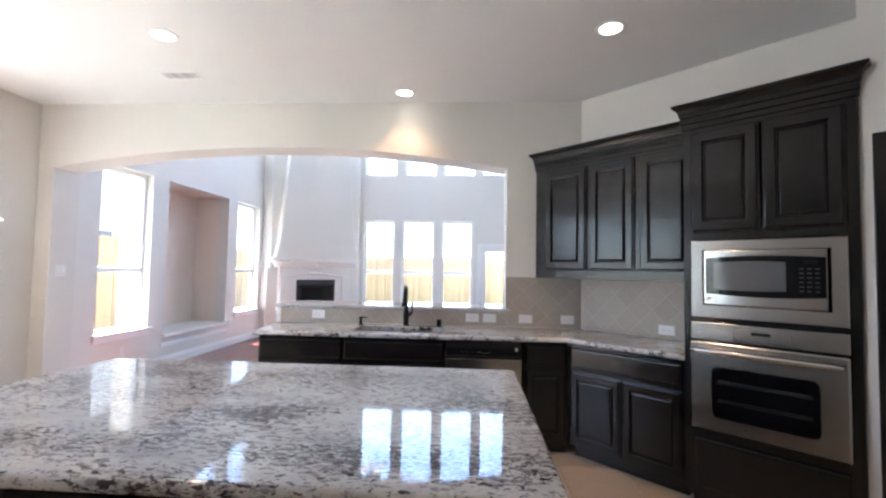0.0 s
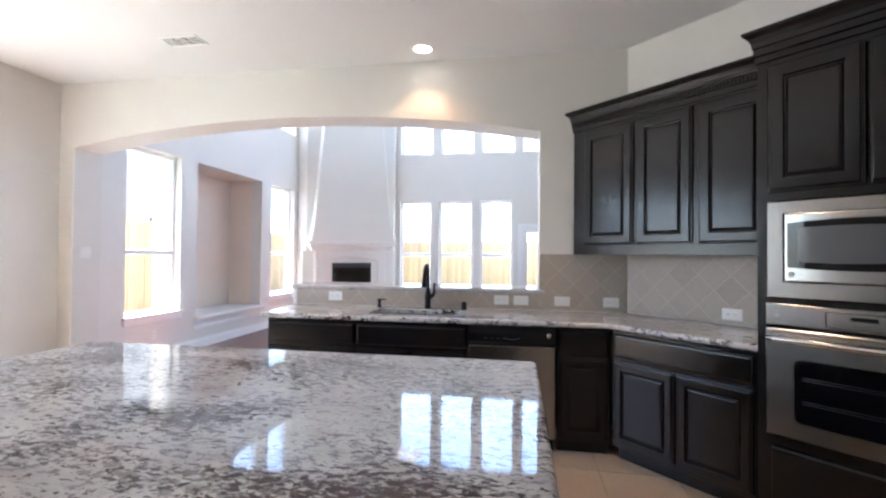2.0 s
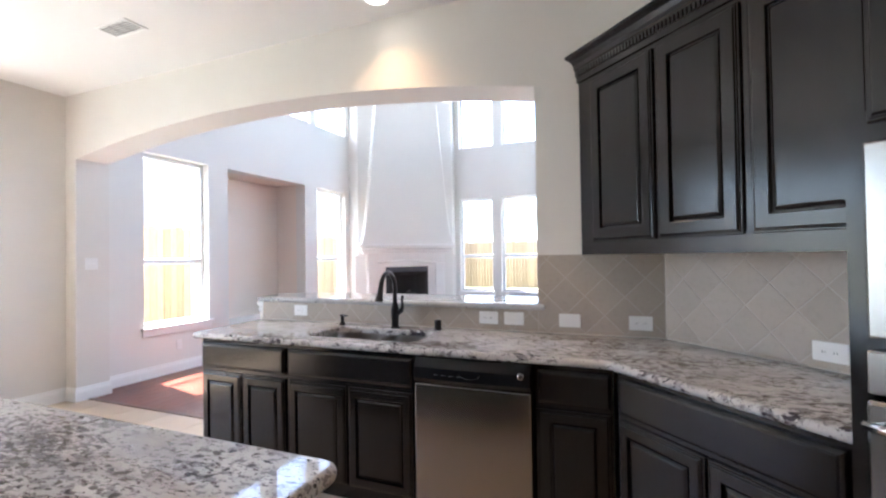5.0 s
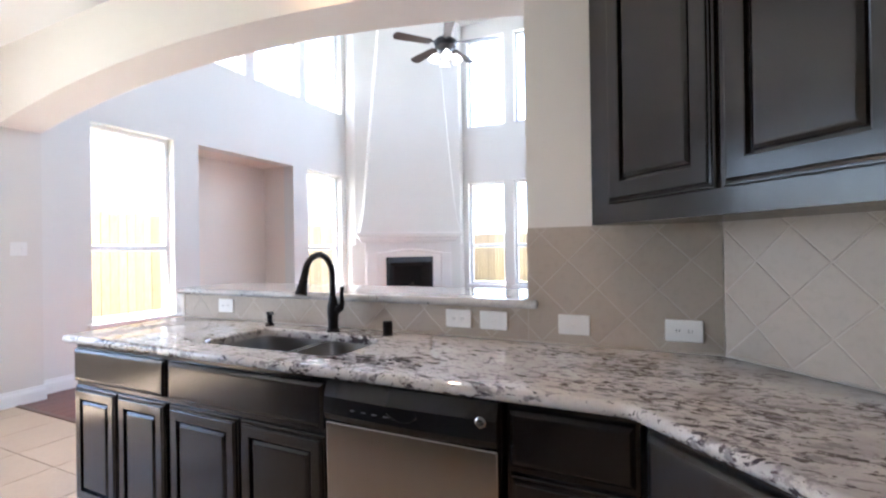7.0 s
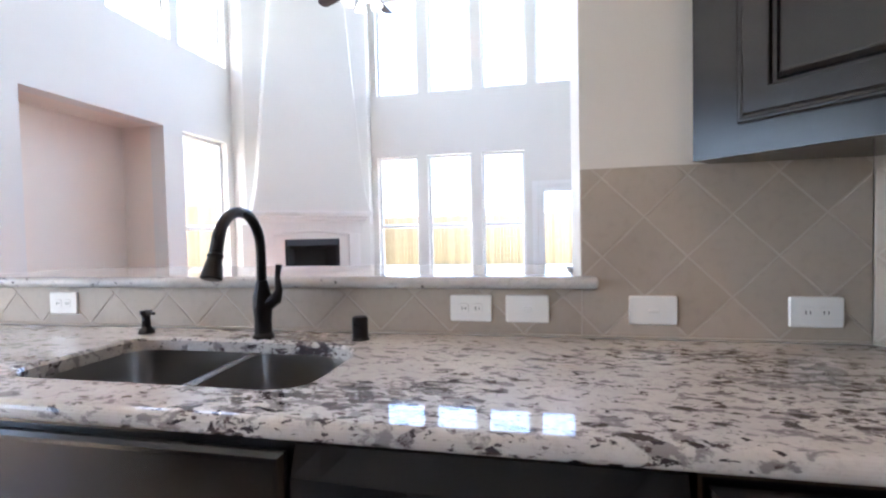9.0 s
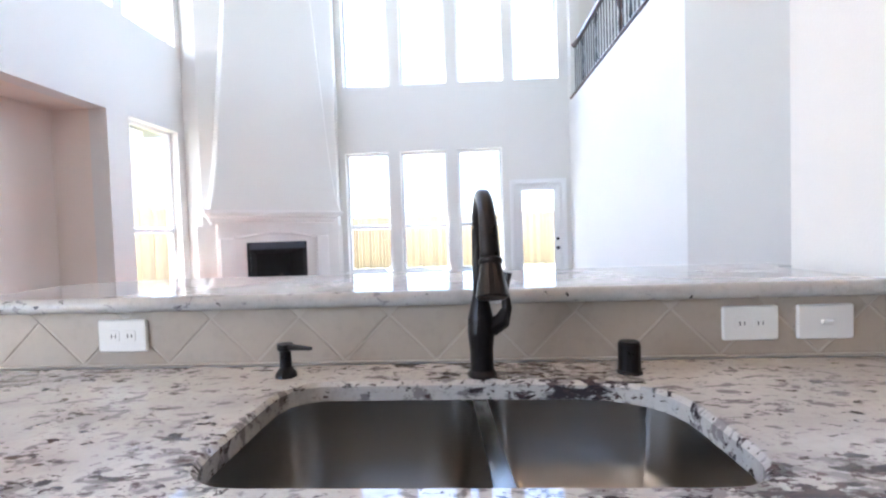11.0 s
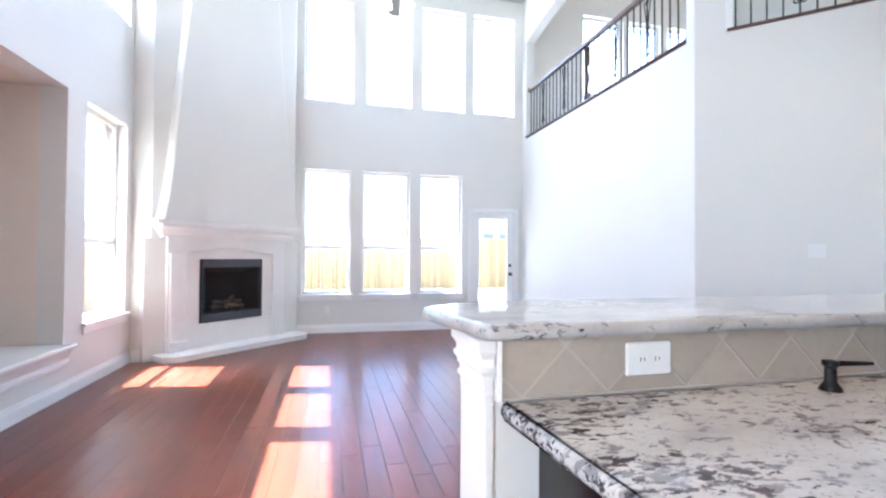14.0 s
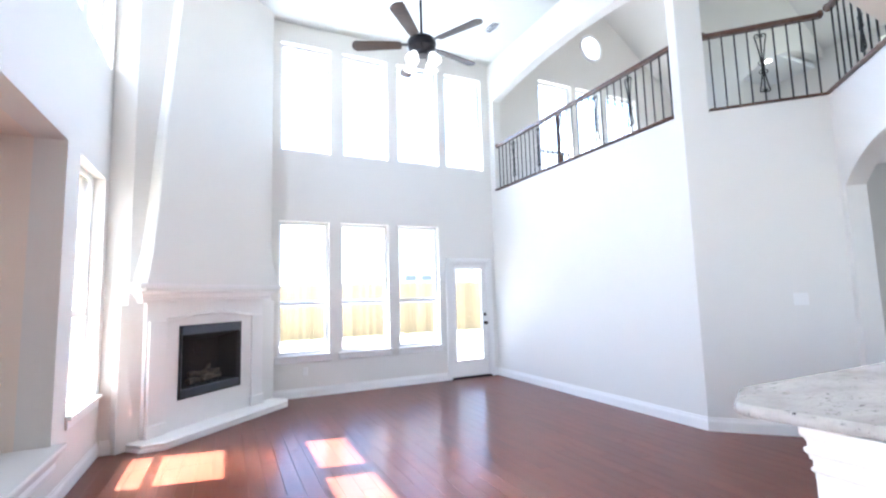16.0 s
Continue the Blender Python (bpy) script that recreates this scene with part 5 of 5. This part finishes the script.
part("post", lathe(bmesh.new(), [(0.001, 0.0), (0.045, 0.0), (0.045, 0.3), (0.03, 0.32), (0.022, 0.4), (0.034, 0.55), (0.02, 0.72), (0.04, 0.8), (0.04, 0.9), (0.03, 0.93), (0.045, 0.97), (0.03, 1.02), (0.001, 1.03)], 14), M_RAILWOOD, nw)
# railing outside the loft windows
br = thing("balcony_rail", pose(2.5, FAR + 0.75, LOFT), "dark iron rail outside the loft windows", "railing")
part("top_bar", boxes((0, 3.1, -0.015, 0.015, 0.92, 0.95)), M_IRON, br)
for i in range(26):
    x = 0.06 + i * 0.12
    part("baluster", boxes((x - 0.006, x + 0.006, -0.006, 0.006, 0.0, 0.92)), M_IRON, br)
part("deck", boxes((0, 3.1, -0.54, 0.1, -0.15, 0.0)), M_CONCRETE, br)
lt = thing("loft_downlight", pose(4.6, 5.7, LC), "lit recessed light above the loft landing", "light")
part("lens", lathe(bmesh.new(), [(0.001, -0.006), (0.08, -0.006), (0.08, -0.001), (0.001, -0.001)], 20), M_BULB, lt)

# ---- outside ----
structure("ground", prism(bmesh.new(), [(-400, -400), (400, -400), (400, 400), (-400, 400)], -0.5, -0.22), M_GRASS, "dry lawn around the house", "ground")
structure("pavement_patio", boxes((-4.5, 6.0, FAR + 0.21, FAR + 9.5, -0.2, -0.1)), M_CONCRETE, "pale concrete patio behind the house", "pavement")


def fence(a, b, label):
    a, b = Vector(a), Vector(b)
    L = (b - a).length
    d = (b - a) / L
    m = Matrix(((d.x, -d.y, 0, a.x), (d.y, d.x, 0, a.y), (0, 0, 1, -0.22), (0, 0, 0, 1)))
    th = thing("fence", m, label, "fence", "garden fences")
    n = int(L / 0.145)
    me = None
    for i in range(n):
        if me is None:
            ob = part("board", box(bmesh.new(), 0.0, 0.138, -0.01, 0.01, 0.03, 2.24), M_FENCE, th)
            me = ob.data
        else:
            ob = new("board", me)
            ob.parent = th
        ob.location = (i * 0.145, 0.004 * ((i * 7) % 3), 0.015 * ((i * 5) % 4))
    for z in (0.4, 1.1, 1.8):
        part("rail", boxes((0, L, 0.022, 0.06, z, z + 0.09)), M_FENCE, th)
    return th


fence((-8.6, 23.5), (16.0, 23.5), "weathered cedar board fence behind the lawn")
fence((-7.6, 2.0), (-7.6, 23.4), "weathered cedar board fence beside the house")


def house(x0, x1, y0, y1, h, ridge, windows, label):
    th = thing("house", pose(0, 0, -0.22), label, "house", "neighbouring houses")
    part("wall", boxes((x0, x1, y0, y1, 0, h)), M_SIDING, th)
    bm = bmesh.new()
    o = 0.5
    my = (y0 + y1) / 2
    rings(bm, [[(x, y0 - o, h - 0.1), (x, my, ridge), (x, y1 + o, h - 0.1), (x, y1 + o, h + 0.08), (x, my, ridge + 0.2), (x, y0 - o, h + 0.08)] for x in (x0 - o, x1 + o)])
    part("roof", bm, M_ROOF, th)
    for bx in windows:
        w = part("window", boxes(bx), M_TRIM, th)
        cx_ = [(bx[i] + bx[i + 1]) / 2 for i in (0, 2, 4)]
        hx = [(bx[i + 1] - bx[i]) / 2 for i in (0, 2, 4)]
        thin = hx.index(min(hx))
        s = [a * 0.86 for a in hx]
        s[thin] = hx[thin] + 0.012
        part("pane", boxes((cx_[0] - s[0], cx_[0] + s[0], cx_[1] - s[1], cx_[1] + s[1], cx_[2] - s[2], cx_[2] + s[2])), M_GLASSDARK, w)
    return th


house(9.0, 17.0, 40.0, 46.0, 10.4, 12.4, [(10.4, 11.5, 39.94, 40.0, 2.95, 3.45), (11.85, 12.9, 39.94, 40.0, 2.95, 3.45)], "pale neighbouring house with a grey shingle roof")
house(-18.0, -10.5, 7.0, 18.0, 5.0, 7.2, [(-10.5, -10.44, 13.0, 13.6, 1.9, 2.7)], "pale two-storey neighbouring house beside the fence")

# ---- tiles on the bar wall and splashback ----


def clip_half(poly, axis, val, keep_less):
    out = []
    for i, p in enumerate(poly):
        q = poly[(i + 1) % len(poly)]
        ip, iq = (p[axis] <= val) == keep_less, (q[axis] <= val) == keep_less
        if ip:
            out.append(p)
        if ip != iq:
            t = (val - p[axis]) / (q[axis] - p[axis])
            out.append((p[0] + (q[0] - p[0]) * t, p[1] + (q[1] - p[1]) * t))
    return out


def diamond_tiles(parent, x0, x1, z0, z1, D, ox, oz):
    """Square tiles set on their corners, cut to the field's edge, 3 mm proud of the grout."""
    g = 0.0028
    for i in range(int((x0 - ox) / D) - 2, int((x1 - ox) / D) + 3):
        for j in range(int((z0 - oz) / D) - 2, int((z1 - oz) / D) + 3):
            for hx in (0, 0.5):
                cx_, cz_ = ox + (i + hx) * D, oz + (j + hx) * D
                r = D / 2 - g * 1.4142
                poly = [(cx_ - r, cz_), (cx_, cz_ - r), (cx_ + r, cz_), (cx_, cz_ + r)]
                for ax, val, less in ((0, x0, False), (0, x1, True), (1, z0, False), (1, z1, True)):
                    if len(poly) > 2:
                        poly = clip_half(poly, ax, val, less)
                if len(poly) < 3:
                    continue
                area = abs(sum(p[0] * q[1] - q[0] * p[1] for p, q in zip(poly, poly[1:] + poly[:1]))) / 2
                if area < 0.0003:
                    continue
                mx, mz = sum(p[0] for p in poly) / len(poly), sum(p[1] for p in poly) / len(poly)
                bm = bmesh.new()
                rings(bm, [[(x, -0.001, z) for x, z in poly], [(x, -0.0041, z) for x, z in poly], [(mx + (x - mx) * 0.985, -0.0049, mz + (z - mz) * 0.985) for x, z in poly]])
                part("tile", bm, M_BSTILE, parent)


TD = 0.2155
structure("trim_caulk_bar", boxes((-1.49, 1.343, KY - 0.0125, KY - 0.0055, 0.9153, 0.9205), bevel=0.0015), M_GROUT, "cream caulk line along the counter", "trim")
structure("trim_caulk_diagonal", prism(bmesh.new(), [ang2(0.01, 0.0055), ang2(1.153, 0.0055), ang2(1.153, 0.0125), ang2(0.013, 0.0125)], 0.9153, 0.9205), M_GROUT, "cream caulk line along the diagonal counter", "trim")
structure("wall_tiling_bar", boxes((-1.492, OPEN_R, KY - 0.004, KY - 0.0005, 0.9155, 1.049), (OPEN_R, 1.347, KY - 0.004, KY - 0.0005, 0.9155, 1.379)), M_GROUT, "taupe diagonal tile splashback with pale grout", "wall tiles")


def tile_anchor(name, m, label):
    th = new(name)
    th.matrix_world = m
    return tagged(th, label, "wall tiles", kind="structure")


a1 = tile_anchor("wall_tiles_bar", pose(0, KY - 0.001, 0), "taupe square tiles set diagonally on the bar wall")
diamond_tiles(a1, -1.492, OPEN_R, 0.9175, 1.048, TD, -1.12, 1.136)
diamond_tiles(a1, OPEN_R + 0.004, 1.345, 0.9175, 1.378, TD, -1.12, 1.136)
structure("wall_tiling_diagonal", prism(bmesh.new(), [ang2(0.004, 0.0005), ang2(1.155, 0.0005), ang2(1.155, 0.004), ang2(0.004, 0.004)], 0.9155, UZ0 + 0.004), M_GROUT, "grout bed of the diagonal splashback", "wall tiles")
a2 = tile_anchor("wall_tiles_diagonal", ANG @ pose(0, -0.001, 0), "taupe square tiles set diagonally behind the counter")
diamond_tiles(a2, 0.008, 1.154, 0.9175, UZ0 - 0.002, TD, 0.117, 1.136)

# ---- kitchen floor tiles ----
ft = tile_anchor("floor_tiles_kitchen", pose(0, 0, 0), "tan ceramic kitchen floor tiles")
ft["category"] = "floor"
T = 0.46
bm = bmesh.new()
rings(bm, [[(a * (T - 0.006) / 2, b * (T - 0.006) / 2, z) for a, b in ((-1, -1), (1, -1), (1, 1), (-1, 1))] for z in (-0.0055, -0.001)] + [[(a * ((T - 0.006) / 2 - 0.003), b * ((T - 0.006) / 2 - 0.003), 0.0) for a, b in ((-1, -1), (1, -1), (1, 1), (-1, 1))]])
tile0 = None
for i in range(18):
    for j in range(18):
        cx_, cy_ = LEFT + T / 2 + i * T, WOOD_Y - 0.02 - T / 2 - j * T
        if tile0 is None:
            tile0 = part("floor_tile", bm, M_FLOORTILE, ft)
            ob = tile0
        else:
            ob = new("floor_tile", tile0.data)
            ob.parent = ft
        ob.location = (cx_, cy_, 0)
structure("trim_floor_strip", boxes((LEFT + 0.02, OPEN_R, WOOD_Y - 0.02, WOOD_Y + 0.02, -0.005, 0.006), bevel=0.003), M_RAILWOOD, "dark reducer strip between tile and wood", "trim")

# ---- mahogany boards ----
fl = tile_anchor("floor_boards_living", pose(0, 0, 0), "glossy mahogany floor boards laid lengthwise")
fl["category"] = "floor"
rng = random.Random(4)
BW = 0.127
board_mesh = {}
x = LEFT
while x < 2.5:
    y = round(WOOD_Y + 0.02 - rng.random() * 0.9, 2)
    while y < FAR:
        L = rng.choice((0.75, 0.95, 1.15, 1.35, 1.6))
        y0, y1 = max(y, WOOD_Y + 0.02), min(y + L, FAR)
        y += L
        if y1 - y0 < 0.03 or (x > RIGHT + 0.1 and y0 > 7.3):
            continue
        key = round(y1 - y0, 2)
        if key not in board_mesh:
            bm = bmesh.new()
            w, h = BW / 2 - 0.0006, (y1 - y0) / 2 - 0.0006
            rings(bm, [[(a * (w - i), b * (h - i), z) for a, b in ((-1, -1), (1, -1), (1, 1), (-1, 1))] for i, z in ((0, -0.011), (0, -0.0008), (0.0009, 0.0))])
            ob = part("floor_board", bm, M_FLOORWOOD, fl)
            board_mesh[key] = ob.data
        else:
            ob = new("floor_board", board_mesh[key])
            ob.parent = fl
        ob.location = (x + BW / 2, (y0 + y1) / 2, 0)
        ob.rotation_euler = (rng.uniform(-0.0004, 0.0004), rng.uniform(-0.0012, 0.0012), 0)
    x += BW
structure("floor_hall", boxes((2.5, 5.2, KY + KT, 7.6, -0.011, 0.0)), M_FLOORWOOD, "mahogany floor of the hall", "floor")
